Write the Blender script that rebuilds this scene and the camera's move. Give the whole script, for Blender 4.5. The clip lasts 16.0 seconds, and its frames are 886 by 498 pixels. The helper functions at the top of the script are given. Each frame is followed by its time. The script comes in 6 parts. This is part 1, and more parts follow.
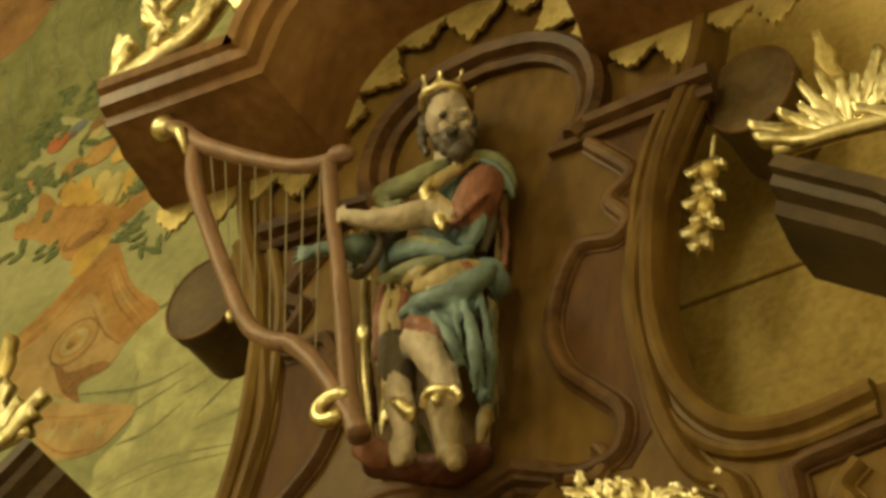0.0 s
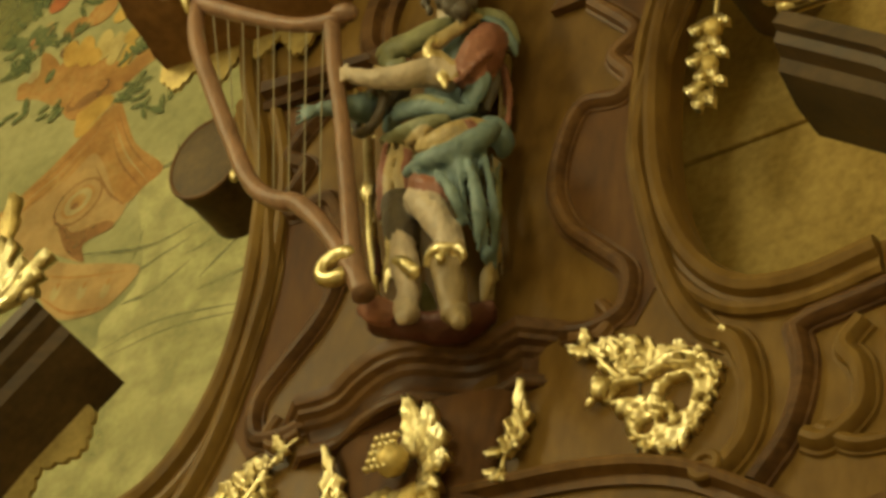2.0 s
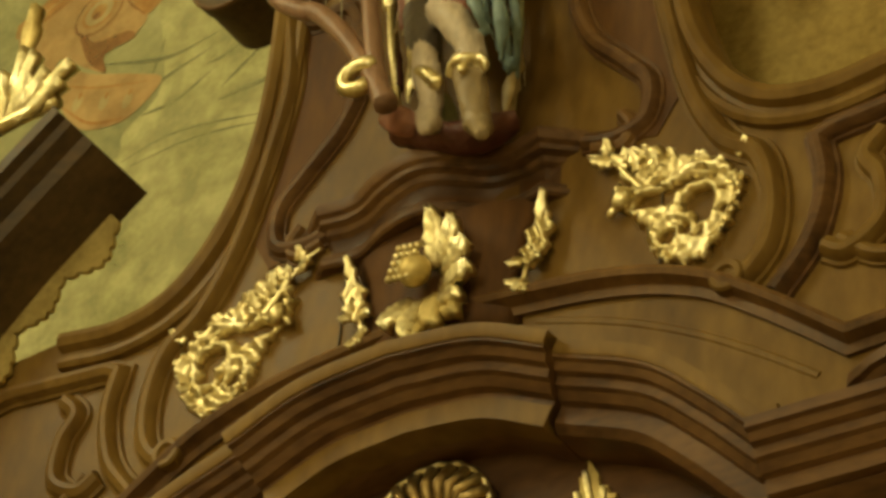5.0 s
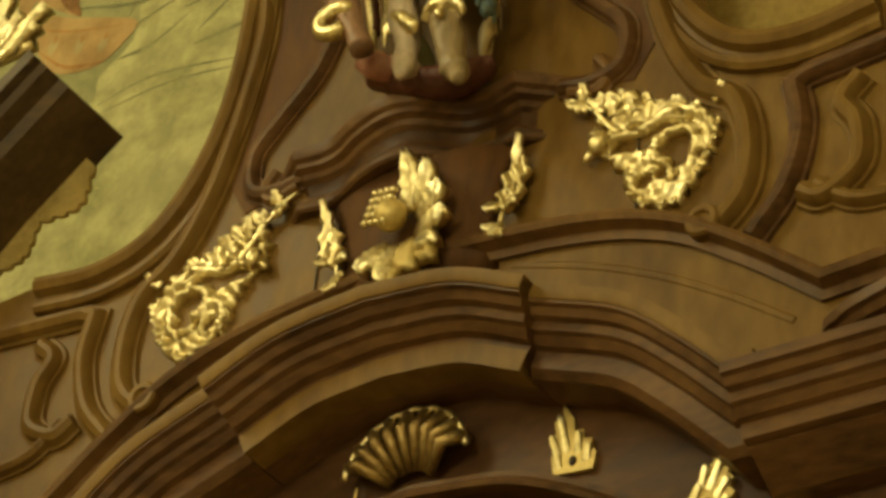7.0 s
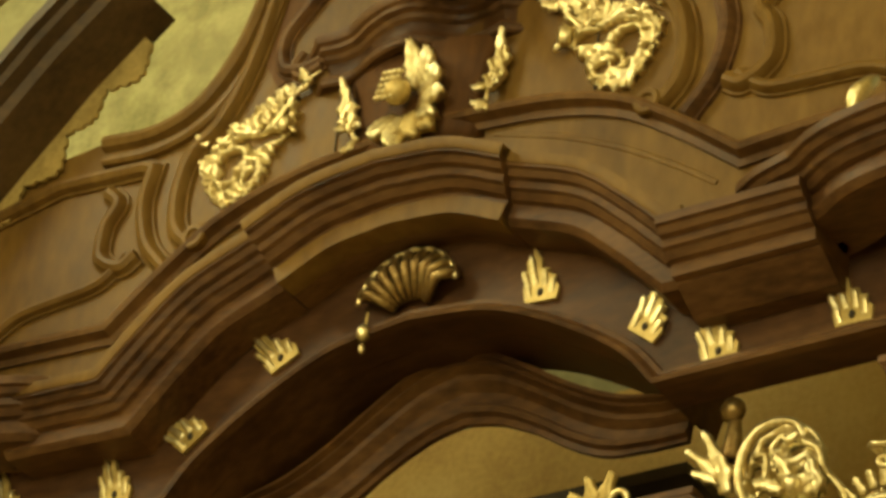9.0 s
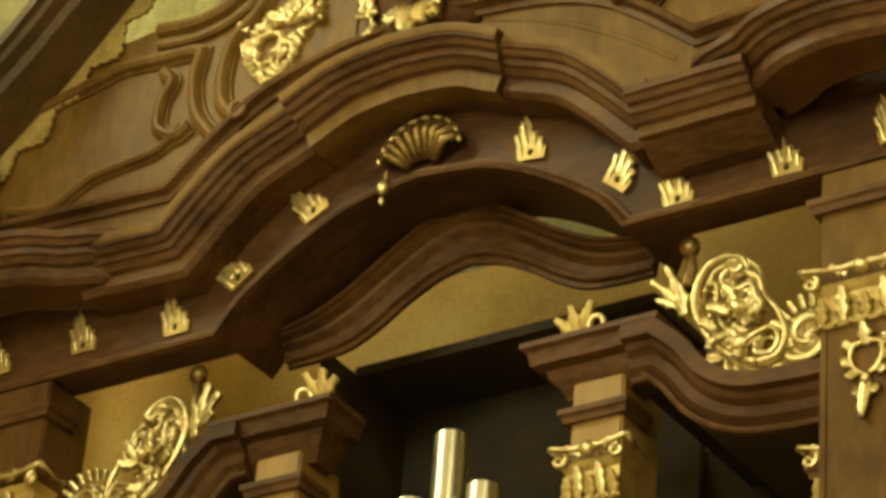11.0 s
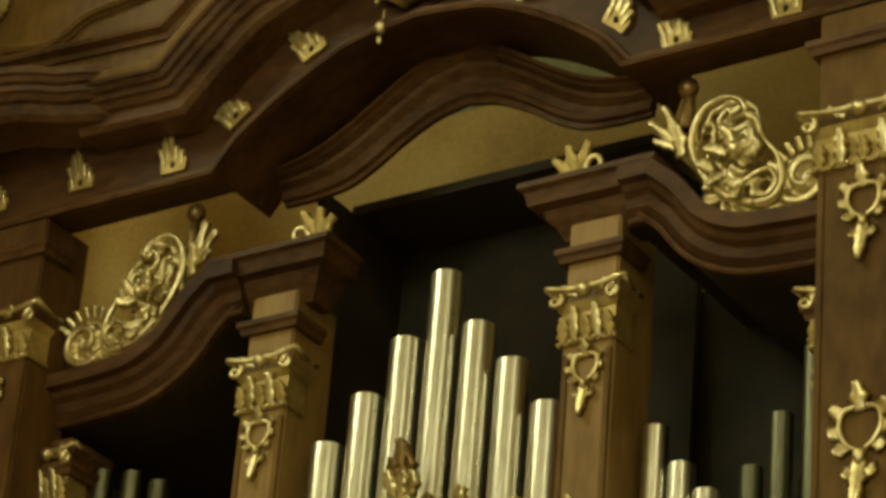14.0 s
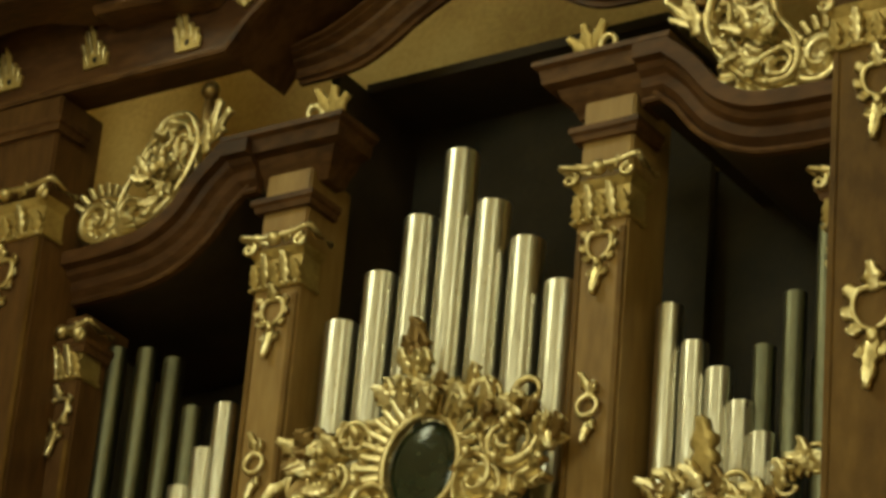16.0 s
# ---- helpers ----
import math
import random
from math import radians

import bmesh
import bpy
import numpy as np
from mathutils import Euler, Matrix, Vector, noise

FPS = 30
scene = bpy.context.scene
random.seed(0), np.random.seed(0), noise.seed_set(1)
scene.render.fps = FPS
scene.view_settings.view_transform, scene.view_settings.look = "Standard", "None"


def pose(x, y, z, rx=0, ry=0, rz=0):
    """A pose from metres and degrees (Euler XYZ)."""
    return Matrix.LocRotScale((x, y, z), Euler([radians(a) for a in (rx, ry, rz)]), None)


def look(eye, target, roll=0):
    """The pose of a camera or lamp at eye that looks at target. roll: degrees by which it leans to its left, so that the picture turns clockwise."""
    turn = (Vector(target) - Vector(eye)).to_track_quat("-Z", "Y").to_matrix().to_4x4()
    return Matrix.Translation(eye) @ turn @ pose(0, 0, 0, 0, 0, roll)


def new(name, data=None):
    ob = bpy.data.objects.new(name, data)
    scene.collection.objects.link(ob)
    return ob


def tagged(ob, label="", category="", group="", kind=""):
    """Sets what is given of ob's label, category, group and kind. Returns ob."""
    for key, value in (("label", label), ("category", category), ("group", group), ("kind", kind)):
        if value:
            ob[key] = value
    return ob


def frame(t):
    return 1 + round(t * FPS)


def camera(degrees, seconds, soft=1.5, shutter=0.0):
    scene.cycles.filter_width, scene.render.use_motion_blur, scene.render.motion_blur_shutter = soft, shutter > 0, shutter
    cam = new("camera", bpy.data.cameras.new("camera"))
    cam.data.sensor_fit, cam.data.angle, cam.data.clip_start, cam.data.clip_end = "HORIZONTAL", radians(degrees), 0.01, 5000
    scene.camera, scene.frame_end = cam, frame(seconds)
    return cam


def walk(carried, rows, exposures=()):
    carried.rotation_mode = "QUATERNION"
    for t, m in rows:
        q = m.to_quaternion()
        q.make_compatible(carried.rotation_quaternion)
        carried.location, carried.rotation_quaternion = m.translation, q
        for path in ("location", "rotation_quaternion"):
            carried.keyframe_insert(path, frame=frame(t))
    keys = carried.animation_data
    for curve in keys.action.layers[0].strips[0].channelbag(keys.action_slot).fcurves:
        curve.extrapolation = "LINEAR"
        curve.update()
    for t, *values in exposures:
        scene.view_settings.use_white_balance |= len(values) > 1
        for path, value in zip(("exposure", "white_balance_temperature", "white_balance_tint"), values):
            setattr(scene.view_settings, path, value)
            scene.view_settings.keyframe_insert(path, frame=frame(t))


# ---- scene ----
# the camera: a long lens that tilts down the organ front and draws back
cam = camera(16.0, 16.0, soft=3.5)
FAR_EYE, AIM = Vector((5.646, -7.763, 1.600)), Vector((0.0, 0.0, 7.750))
ROWS = [
    (0.0, 0.6766, 36.421, 43.232, 5.574),
    (0.5, 0.6766, 36.266, 42.560, 5.357),
    (1.0, 0.6766, 36.219, 41.873, 5.393),
    (1.5, 0.6766, 36.312, 41.276, 5.207),
    (2.0, 0.6766, 36.189, 40.668, 5.194),
    (2.5, 0.6766, 36.036, 40.049, 5.099),
    (3.0, 0.6766, 36.056, 39.491, 5.038),
    (3.5, 0.6766, 36.042, 38.876, 4.978),
    (4.0, 0.6766, 36.160, 38.249, 5.072),
    (4.5, 0.6766, 36.354, 37.661, 5.257),
    (4.7, 0.6766, 36.404, 37.436, 5.340),
    (6.8, 0.6787, 35.809, 36.339, 4.939),
    (7.0, 0.6766, 35.650, 36.234, 4.957),
    (7.5, 0.6983, 35.390, 35.745, 5.060),
    (8.0, 0.7431, 35.554, 34.855, 4.972),
    (8.5, 0.7884, 35.481, 33.824, 5.356),
    (8.7, 0.8080, 35.354, 33.566, 5.523),
    (10.8, 0.9980, 35.371, 30.896, 4.759),
    (11.0, 1.0000, 35.361, 30.726, 4.759),
    (11.5, 1.0000, 35.324, 30.173, 4.865),
    (12.0, 1.0000, 35.343, 29.683, 4.955),
    (12.5, 1.0000, 35.223, 29.316, 5.458),
    (13.0, 1.0000, 35.144, 28.982, 5.279),
    (13.5, 1.0000, 35.090, 28.467, 5.086),
    (14.0, 1.0000, 35.027, 27.826, 4.933),
    (14.5, 1.0000, 35.093, 27.224, 5.010),
    (15.0, 1.0000, 35.105, 26.630, 5.082),
    (15.5, 1.0000, 35.111, 26.105, 4.941),
    (16.0, 1.0000, 35.100, 25.600, 5.100),
]
walk(cam, [(t, look(FAR_EYE.lerp(AIM, 1 - s), FAR_EYE.lerp(AIM, 1 - s) + Vector((-math.sin(radians(a)) * math.cos(radians(e)), math.cos(radians(a)) * math.cos(radians(e)), math.sin(radians(e)))), r)) for t, s, a, e, r in ROWS],
     exposures=[(0.0, -0.07, 6000, 5), (4.5, -0.07, 6000, 5), (7.0, 0.0, 5980, 5), (8.5, 0.29, 5880, 5), (11.0, 0.52, 5650, 3), (12.0, 0.44, 5540, 2), (12.5, 0.2, 5420, 2), (13.0, 0.0, 5340, 2), (13.5, -0.19, 5280, 2), (14.5, -0.42, 5180, 1), (16.0, -0.33, 5150, 1)])

# ---- light: lamps for assumed high windows of the nave, none of them seen ----
world = bpy.data.worlds.new("world")
scene.world = world
world.use_nodes = True
sky = world.node_tree.nodes.new("ShaderNodeTexSky")
sky.sky_type, sky.sun_disc, sky.sun_elevation, sky.sun_rotation = "NISHITA", False, radians(40), radians(200)
world.node_tree.links.new(sky.outputs[0], world.node_tree.nodes["Background"].inputs[0])
world.node_tree.nodes["Background"].inputs[1].default_value = 0.1


def assumed_window_light(place, target, w, h, power, colour):
    d = bpy.data.lights.new("assumed_window_light", "AREA")
    d.shape, d.size, d.size_y, d.energy, d.color = "RECTANGLE", w, h, power, colour
    ob = new("assumed_window_light", d)
    ob.matrix_world = look(place, target)
    return ob


assumed_window_light((-6.3, -6.5, 13.5), (0, 0, 8), 2.2, 4.4, 590, (1.0, 0.85, 0.42))
# these two are added as fill, to lift the shadows
assumed_window_light((8.3, -9.5, 13.5), (0, 0, 8), 2.0, 4.0, 170, (1.0, 0.85, 0.42))
assumed_window_light((1.0, -23.7, 9.5), (0, 0, 7), 7.0, 7.0, 1800, (1.0, 0.85, 0.44))

# ---- materials ----
def material(name, colours, rough=0.5, metal=0.0, scale=4.0, stretch=(1, 1, 1), bump=0.15, fine=40.0, coat=0.0, gloss=0.5, deep=0.01):
    """A procedural surface: large and small noise between the given colours, uneven gloss and fine relief."""
    m = bpy.data.materials.new(name)
    m.use_nodes = True
    n, l = m.node_tree.nodes, m.node_tree.links
    b = n["Principled BSDF"]
    tc, mp = n.new("ShaderNodeTexCoord"), n.new("ShaderNodeMapping")
    mp.inputs["Scale"].default_value = stretch
    l.new(tc.outputs["Object"], mp.inputs[0])
    big, small = n.new("ShaderNodeTexNoise"), n.new("ShaderNodeTexNoise")
    big.inputs["Scale"].default_value, big.inputs["Detail"].default_value = scale, 5
    small.inputs["Scale"].default_value, small.inputs["Detail"].default_value = fine, 4
    l.new(mp.outputs[0], big.inputs[0]), l.new(mp.outputs[0], small.inputs[0])
    mix = n.new("ShaderNodeMath")
    mix.operation = "MULTIPLY_ADD"
    mix.inputs[1].default_value = 0.35
    l.new(small.outputs[0], mix.inputs[0])
    half = n.new("ShaderNodeMath")
    half.operation = "MULTIPLY"
    half.inputs[1].default_value = 0.65
    l.new(big.outputs[0], half.inputs[0]), l.new(half.outputs[0], mix.inputs[2])
    ramp = n.new("ShaderNodeValToRGB")
    while len(ramp.color_ramp.elements) < len(colours):
        ramp.color_ramp.elements.new(0.5)
    for i, c in enumerate(colours):
        ramp.color_ramp.elements[i].position = 0.36 + 0.28 * i / max(1, len(colours) - 1)
        ramp.color_ramp.elements[i].color = (*c, 1)
    l.new(mix.outputs[0], ramp.inputs[0]), l.new(ramp.outputs[0], b.inputs["Base Color"])
    rr = n.new("ShaderNodeMapRange")
    rr.inputs[3].default_value, rr.inputs[4].default_value = max(0.03, rough - 0.12), min(1, rough + 0.12)
    l.new(small.outputs[0], rr.inputs[0]), l.new(rr.outputs[0], b.inputs["Roughness"])
    b.inputs["Metallic"].default_value = metal
    b.inputs["Coat Weight"].default_value = coat
    b.inputs["Specular IOR Level"].default_value = gloss
    if bump:
        bp = n.new("ShaderNodeBump")
        bp.inputs["Strength"].default_value, bp.inputs["Distance"].default_value = bump, deep
        l.new(mix.outputs[0], bp.inputs["Height"]), l.new(bp.outputs[0], b.inputs["Normal"])
    return m


WOOD = material("waxed_walnut", [(0.065, 0.030, 0.009), (0.12, 0.060, 0.018), (0.18, 0.096, 0.030)], 0.5, scale=3, stretch=(1, 1, 0.25), bump=0.06, fine=30, gloss=0.25)
WOOD_FACE = material("light_walnut_face", [(0.082, 0.042, 0.009), (0.145, 0.081, 0.018), (0.212, 0.127, 0.032)], 0.46, scale=1.7, stretch=(1, 1, 0.45), bump=0.08, fine=18, gloss=0.15)
WOOD_PANEL = material("red_walnut_panel", [(0.13, 0.062, 0.022), (0.21, 0.104, 0.036), (0.29, 0.155, 0.056)], 0.36, scale=3, stretch=(1, 1, 0.3), bump=0.05, fine=26, gloss=0.3)
WOOD_PILASTER = material("honey_walnut", [(0.20, 0.118, 0.033), (0.29, 0.180, 0.054), (0.37, 0.245, 0.082)], 0.45, scale=4, stretch=(1, 1, 0.2), bump=0.05, fine=30, gloss=0.3)
WOOD_RED = material("red_walnut_moulding", [(0.046, 0.020, 0.007), (0.096, 0.046, 0.016), (0.155, 0.080, 0.028)], 0.5, scale=5, stretch=(0.4, 1, 1), bump=0.05, fine=40, gloss=0.25)
WOOD_FRIEZE = material("dark_red_frieze", [(0.036, 0.015, 0.006), (0.072, 0.033, 0.012), (0.12, 0.058, 0.022)], 0.5, scale=4, stretch=(0.4, 1, 1), bump=0.05, fine=30, gloss=0.2)
WOOD_STEM = material("dull_red_walnut", [(0.06, 0.027, 0.010), (0.10, 0.046, 0.015), (0.14, 0.07, 0.022)], 0.62, scale=5, stretch=(1, 1, 0.25), bump=0.06, fine=30, gloss=0.15)
# dark wood of joints and bosses; also carries the pipe chamber's shade
WOOD_DARK = material("dark_oak_and_shade", [(0.022, 0.015, 0.009), (0.036, 0.025, 0.014), (0.055, 0.038, 0.02)], 0.7, scale=4, bump=0.1)
WOOD_DRUM = material("plain_brown_wood", [(0.06, 0.036, 0.013), (0.10, 0.062, 0.022), (0.14, 0.09, 0.032)], 0.6, scale=6, bump=0.08, gloss=0.25)
WOOD_CANOPY = material("dusty_dark_walnut", [(0.045, 0.028, 0.014), (0.08, 0.050, 0.023), (0.12, 0.076, 0.035)], 0.55, scale=4, stretch=(0.4, 1, 1), bump=0.06, gloss=0.3)
# near-black boards: the colour stands in for shade deep in the pipe chamber
CHAMBER = material("shaded_chamber_boards", [(0.014, 0.011, 0.006), (0.026, 0.020, 0.011), (0.040, 0.031, 0.017)], 0.9, scale=4, bump=0.1)
GOLD = material("gold_leaf", [(0.44, 0.36, 0.17), (0.68, 0.58, 0.31), (0.86, 0.78, 0.51)], 0.38, metal=1.0, scale=9, bump=0.05, fine=60)
GOLD_DULL = material("matt_gilding", [(0.36, 0.26, 0.08), (0.50, 0.38, 0.13), (0.62, 0.48, 0.18)], 0.5, metal=0.55, scale=10, bump=0.06, fine=60)
GOLD_OLD = material("worn_bronzed_gilding", [(0.14, 0.085, 0.028), (0.24, 0.16, 0.055), (0.36, 0.26, 0.10)], 0.42, metal=0.8, scale=14, bump=0.06, fine=60)
TIN = material("pipe_tin", [(0.55, 0.53, 0.46), (0.66, 0.64, 0.56), (0.78, 0.76, 0.68)], 0.32, metal=1.0, scale=3, stretch=(4, 4, 0.6), bump=0.002, fine=30)
# pipe tin darkened: the side fields' shade is put into its colour
TIN_SHADED = material("shaded_pipe_tin", [(0.12, 0.12, 0.085), (0.18, 0.18, 0.125), (0.23, 0.23, 0.16)], 0.42, metal=1.0, scale=3, stretch=(4, 4, 0.6), bump=0.04, fine=30)
PLASTER = material("limewashed_plaster", [(0.20, 0.20, 0.09), (0.29, 0.28, 0.13), (0.37, 0.35, 0.18)], 0.85, scale=1.6, bump=0.2, fine=25)
YELLOW_WASH = material("stained_canvas", [(0.26, 0.175, 0.045), (0.42, 0.295, 0.085), (0.54, 0.40, 0.13)], 0.9, scale=2, bump=0.1)
# brighter than the plaster: carries the light on the wall behind the organ
LIT_GOLD_WALL = material("lit_golden_wall", [(0.48, 0.31, 0.085), (0.60, 0.41, 0.12), (0.68, 0.50, 0.17)], 0.85, scale=2.2, bump=0.2)
STONE_FLOOR = material("stone_floor", [(0.42, 0.36, 0.26), (0.52, 0.45, 0.33), (0.60, 0.53, 0.40)], 0.6, scale=2)
PLASTER_WARM = material("ochre_plaster", [(0.58, 0.49, 0.25), (0.68, 0.58, 0.31), (0.76, 0.66, 0.38)], 0.85, scale=1.2, bump=0.2)

# ---- building helpers ----
X0 = 0.03


def finish(name, bm, mat, parent=None, label="", smooth=False):
    bmesh.ops.recalc_face_normals(bm, faces=bm.faces)
    me = bpy.data.meshes.new(name)
    bm.to_mesh(me)
    bm.free()
    for m in (mat if isinstance(mat, (list, tuple)) else [mat]):
        me.materials.append(m)
    for p in me.polygons:
        p.use_smooth = True
    if not smooth:
        me.set_sharp_from_angle(angle=radians(28))
    ob = new(name, me)
    if parent:
        ob.parent = parent
        ob.matrix_parent_inverse = parent.matrix_basis.inverted()
    if label:
        ob["label"] = label
    return ob


def part(name, bm, mat, parent, label="", smooth=False):
    return finish(name, bm, mat, parent, label, smooth)


def thing(name, place, label, category, group="", kind=""):
    ob = new(name)
    ob.empty_display_size = 0.1
    ob.matrix_basis = Matrix.Translation(place)
    return tagged(ob, label, category, group, kind)


def flow(pts, n=6):
    """A smooth line through the points (Catmull-Rom)."""
    p = [np.array(q, float) for q in pts]
    p = [2 * p[0] - p[1]] + p + [2 * p[-1] - p[-2]]
    out = []
    for i in range(1, len(p) - 2):
        for k in range(n):
            t = k / n
            out.append(0.5 * (2 * p[i] + (p[i + 1] - p[i - 1]) * t + (2 * p[i - 1] - 5 * p[i] + 4 * p[i + 1] - p[i + 2]) * t * t + (3 * p[i] - p[i - 1] - 3 * p[i + 1] + p[i + 2]) * t ** 3))
    out.append(p[-2])
    return [tuple(q) for q in out]


def mirror(half):
    """A symmetric line from its right half, which runs from outside to the middle (h, z)."""
    right, left = side(half, 1), side(half, -1)
    return left + right[::-1][(1 if abs(half[-1][0]) < 1e-6 else 0):]


def settle(h, z):
    """The old gable has sunk a little on its right."""
    return z - 0.06 * h * min(1, max(0, z - 9.0))


def side(pts, s):
    return [(X0 + s * h, settle(s * h, z)) for h, z in pts]


def place3(h, z, y):
    return (X0 + h, y, settle(h, z))


def loft_bm(upper, lower, prof, y0):
    """A moulding between two lines of (x, z) with as many points each; profile (forward, share of the way down)."""
    bm = bmesh.new()
    skin(bm, [[(a[0] + (b[0] - a[0]) * u, y0 - d, a[1] + (b[1] - a[1]) * u) for d, u in prof] for a, b in zip(upper, lower)])
    return bm


def skin(bm, rings, closed=False, caps=True):
    vs = [[bm.verts.new(v) for v in r] for r in rings]
    k = len(vs[0])
    for i in range(len(vs) - (0 if closed else 1)):
        a, b = vs[i], vs[(i + 1) % len(vs)]
        for j in range(k):
            bm.faces.new((a[j], a[(j + 1) % k], b[(j + 1) % k], b[j]))
    if caps and not closed:
        bm.faces.new(vs[0]), bm.faces.new(vs[-1][::-1])
    return vs


def sweep_bm(path, prof, y0, bm=None):
    """A moulding of profile (forward, upward) along a line (x, z) on the front at y0; upward is to the line's left."""
    bm = bm or bmesh.new()
    p = np.array(path, float)
    seg = np.diff(p, axis=0)
    seg /= np.linalg.norm(seg, axis=1)[:, None] + 1e-9
    nor = np.stack([-seg[:, 1], seg[:, 0]], 1)
    rings = []
    for i in range(len(p)):
        a, b = nor[max(i - 1, 0)], nor[min(i, len(nor) - 1)]
        m = a + b
        m = m / max(m @ m / 2, 0.5)
        rings.append([(p[i, 0] + m[0] * n, y0 - d, p[i, 1] + m[1] * n) for d, n in prof])
    skin(bm, rings)
    return bm


def plan_bm(path, prof, bm=None):
    """A horizontal moulding of profile (outward, z) along a line (x, y); outward is to the line's right."""
    bm = bm or bmesh.new()
    p = np.array(path, float)
    seg = np.diff(p, axis=0)
    seg /= np.linalg.norm(seg, axis=1)[:, None] + 1e-9
    nor = np.stack([seg[:, 1], -seg[:, 0]], 1)
    rings = []
    for i in range(len(p)):
        a, b = nor[max(i - 1, 0)], nor[min(i, len(nor) - 1)]
        m = a + b
        m = m / max(m @ m / 2, 0.5)
        rings.append([(p[i, 0] + m[0] * n, p[i, 1] + m[1] * n, z) for n, z in prof])
    skin(bm, rings)
    return bm


def board_bm(outline, y0, y1, bm=None):
    """A board of outline (x, z) between the depths y0 (front) and y1."""
    bm = bm or bmesh.new()
    a = [bm.verts.new((x, y0, z)) for x, z in outline]
    b = [bm.verts.new((x, y1, z)) for x, z in outline]
    bm.faces.new(a), bm.faces.new(b[::-1])
    for i in range(len(a)):
        j = (i + 1) % len(a)
        bm.faces.new((a[i], b[i], b[j], a[j]))
    return bm


def box_bm(x0, x1, y0, y1, z0, z1, bevel=0.0, bm=None):
    bm = bm or bmesh.new()
    start = len(bm.verts)
    made = bmesh.ops.create_cube(bm, size=1, matrix=Matrix.Translation(((x0 + x1) / 2, (y0 + y1) / 2, (z0 + z1) / 2)) @ Matrix.Diagonal((x1 - x0, y1 - y0, z1 - z0, 1)))
    if bevel:
        es = list({e for v in made["verts"] for e in v.link_edges})
        bmesh.ops.bevel(bm, geom=es, offset=bevel, segments=2, affect="EDGES")
    return bm


def tube_bm(pts, radii, k=8, flat=1.0, bm=None, up=(0, -1, 0)):
    """A tapering round bar along points; flat scales its depth along up."""
    bm = bm or bmesh.new()
    P = [Vector(p) for p in pts]
    rings = []
    for i, p in enumerate(P):
        t = (P[min(i + 1, len(P) - 1)] - P[max(i - 1, 0)]).normalized()
        u = Vector(up) - t * t.dot(Vector(up))
        u = u.normalized() if u.length > 1e-4 else t.orthogonal().normalized()
        s = t.cross(u)
        r = radii[i] if isinstance(radii, (list, tuple)) else radii
        rings.append([p + s * (r * math.cos(q)) + u * (r * flat * math.sin(q)) for q in (2 * math.pi * j / k for j in range(k))])
    skin(bm, rings)
    return bm


def lathe_bm(prof, centre, n=20, bm=None):
    bm = bm or bmesh.new()
    rings = [[(centre[0] + r * math.cos(a), centre[1] + r * math.sin(a), centre[2] + z) for a in (2 * math.pi * j / n for j in range(n))] for r, z in prof]
    skin(bm, rings)
    return bm


def egg_bm(c, r, turn=(0, 0, 0), seg=12, bm=None):
    bm = bm or bmesh.new()
    bmesh.ops.create_uvsphere(bm, u_segments=seg, v_segments=max(6, seg * 2 // 3), radius=1, matrix=pose(*c, *turn) @ Matrix.Diagonal((*r, 1)))
    return bm

# ---- the church round the organ ----
BACK = 1.5
tagged(finish("floor", box_bm(-7, 9, -24.3, BACK + 0.3, -0.3, 0), STONE_FLOOR), "worn pale stone floor of the nave", "floor", kind="structure")
tagged(finish("wall_west", box_bm(-7, 9, BACK, BACK + 0.3, 0.004, 17), PLASTER), "greenish yellow plaster wall behind the organ", "wall", kind="structure")
tagged(finish("wall_east", box_bm(-7, 9, -24.3, -24, 0.004, 17), PLASTER_WARM), "plain plaster end wall of the nave", "wall", kind="structure")
tagged(finish("wall_south", box_bm(-7, -6.6, -24, BACK, 0.004, 17), PLASTER_WARM), "plain plaster side wall of the nave", "wall", kind="structure")
tagged(finish("wall_north", box_bm(8.6, 9, -24, BACK, 0.004, 17), PLASTER_WARM), "plain plaster side wall of the nave", "wall", kind="structure")
tagged(finish("ceiling", box_bm(-7, 9, -24.3, BACK + 0.3, 17.004, 17.3), PLASTER_WARM), "pale plaster ceiling of the nave", "ceiling", kind="structure")

# unseen block, added to keep window light off the organ's left side
tagged(finish("pier", box_bm(-3.4, -2.55, -1.9, 0.6, 0.004, 9.25), PLASTER_WARM), "unseen plain plaster pier added to shade the left of the organ", "pier", kind="structure")

# ---- the organ case ----
organ = thing("organ_case", (0, 0.3, 3.2), "carved walnut baroque organ case with mouldings on the gallery wall", "organ case")

# lower body that carries the front; pipe chamber, with shade put into its colours
part("plinth", box_bm(-2.54, 3.2, 0.05, BACK - 0.01, 0.006, 4.75), WOOD, organ)
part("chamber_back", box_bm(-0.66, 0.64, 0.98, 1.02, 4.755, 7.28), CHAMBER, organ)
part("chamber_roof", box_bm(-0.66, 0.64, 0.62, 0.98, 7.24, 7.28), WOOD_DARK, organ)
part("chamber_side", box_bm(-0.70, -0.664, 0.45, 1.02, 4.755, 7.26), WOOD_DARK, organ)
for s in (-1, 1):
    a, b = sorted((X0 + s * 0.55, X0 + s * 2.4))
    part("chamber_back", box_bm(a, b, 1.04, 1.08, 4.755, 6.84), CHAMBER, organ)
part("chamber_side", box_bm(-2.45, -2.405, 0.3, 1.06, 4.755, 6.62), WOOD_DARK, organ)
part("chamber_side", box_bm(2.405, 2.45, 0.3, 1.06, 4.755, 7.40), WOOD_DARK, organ)

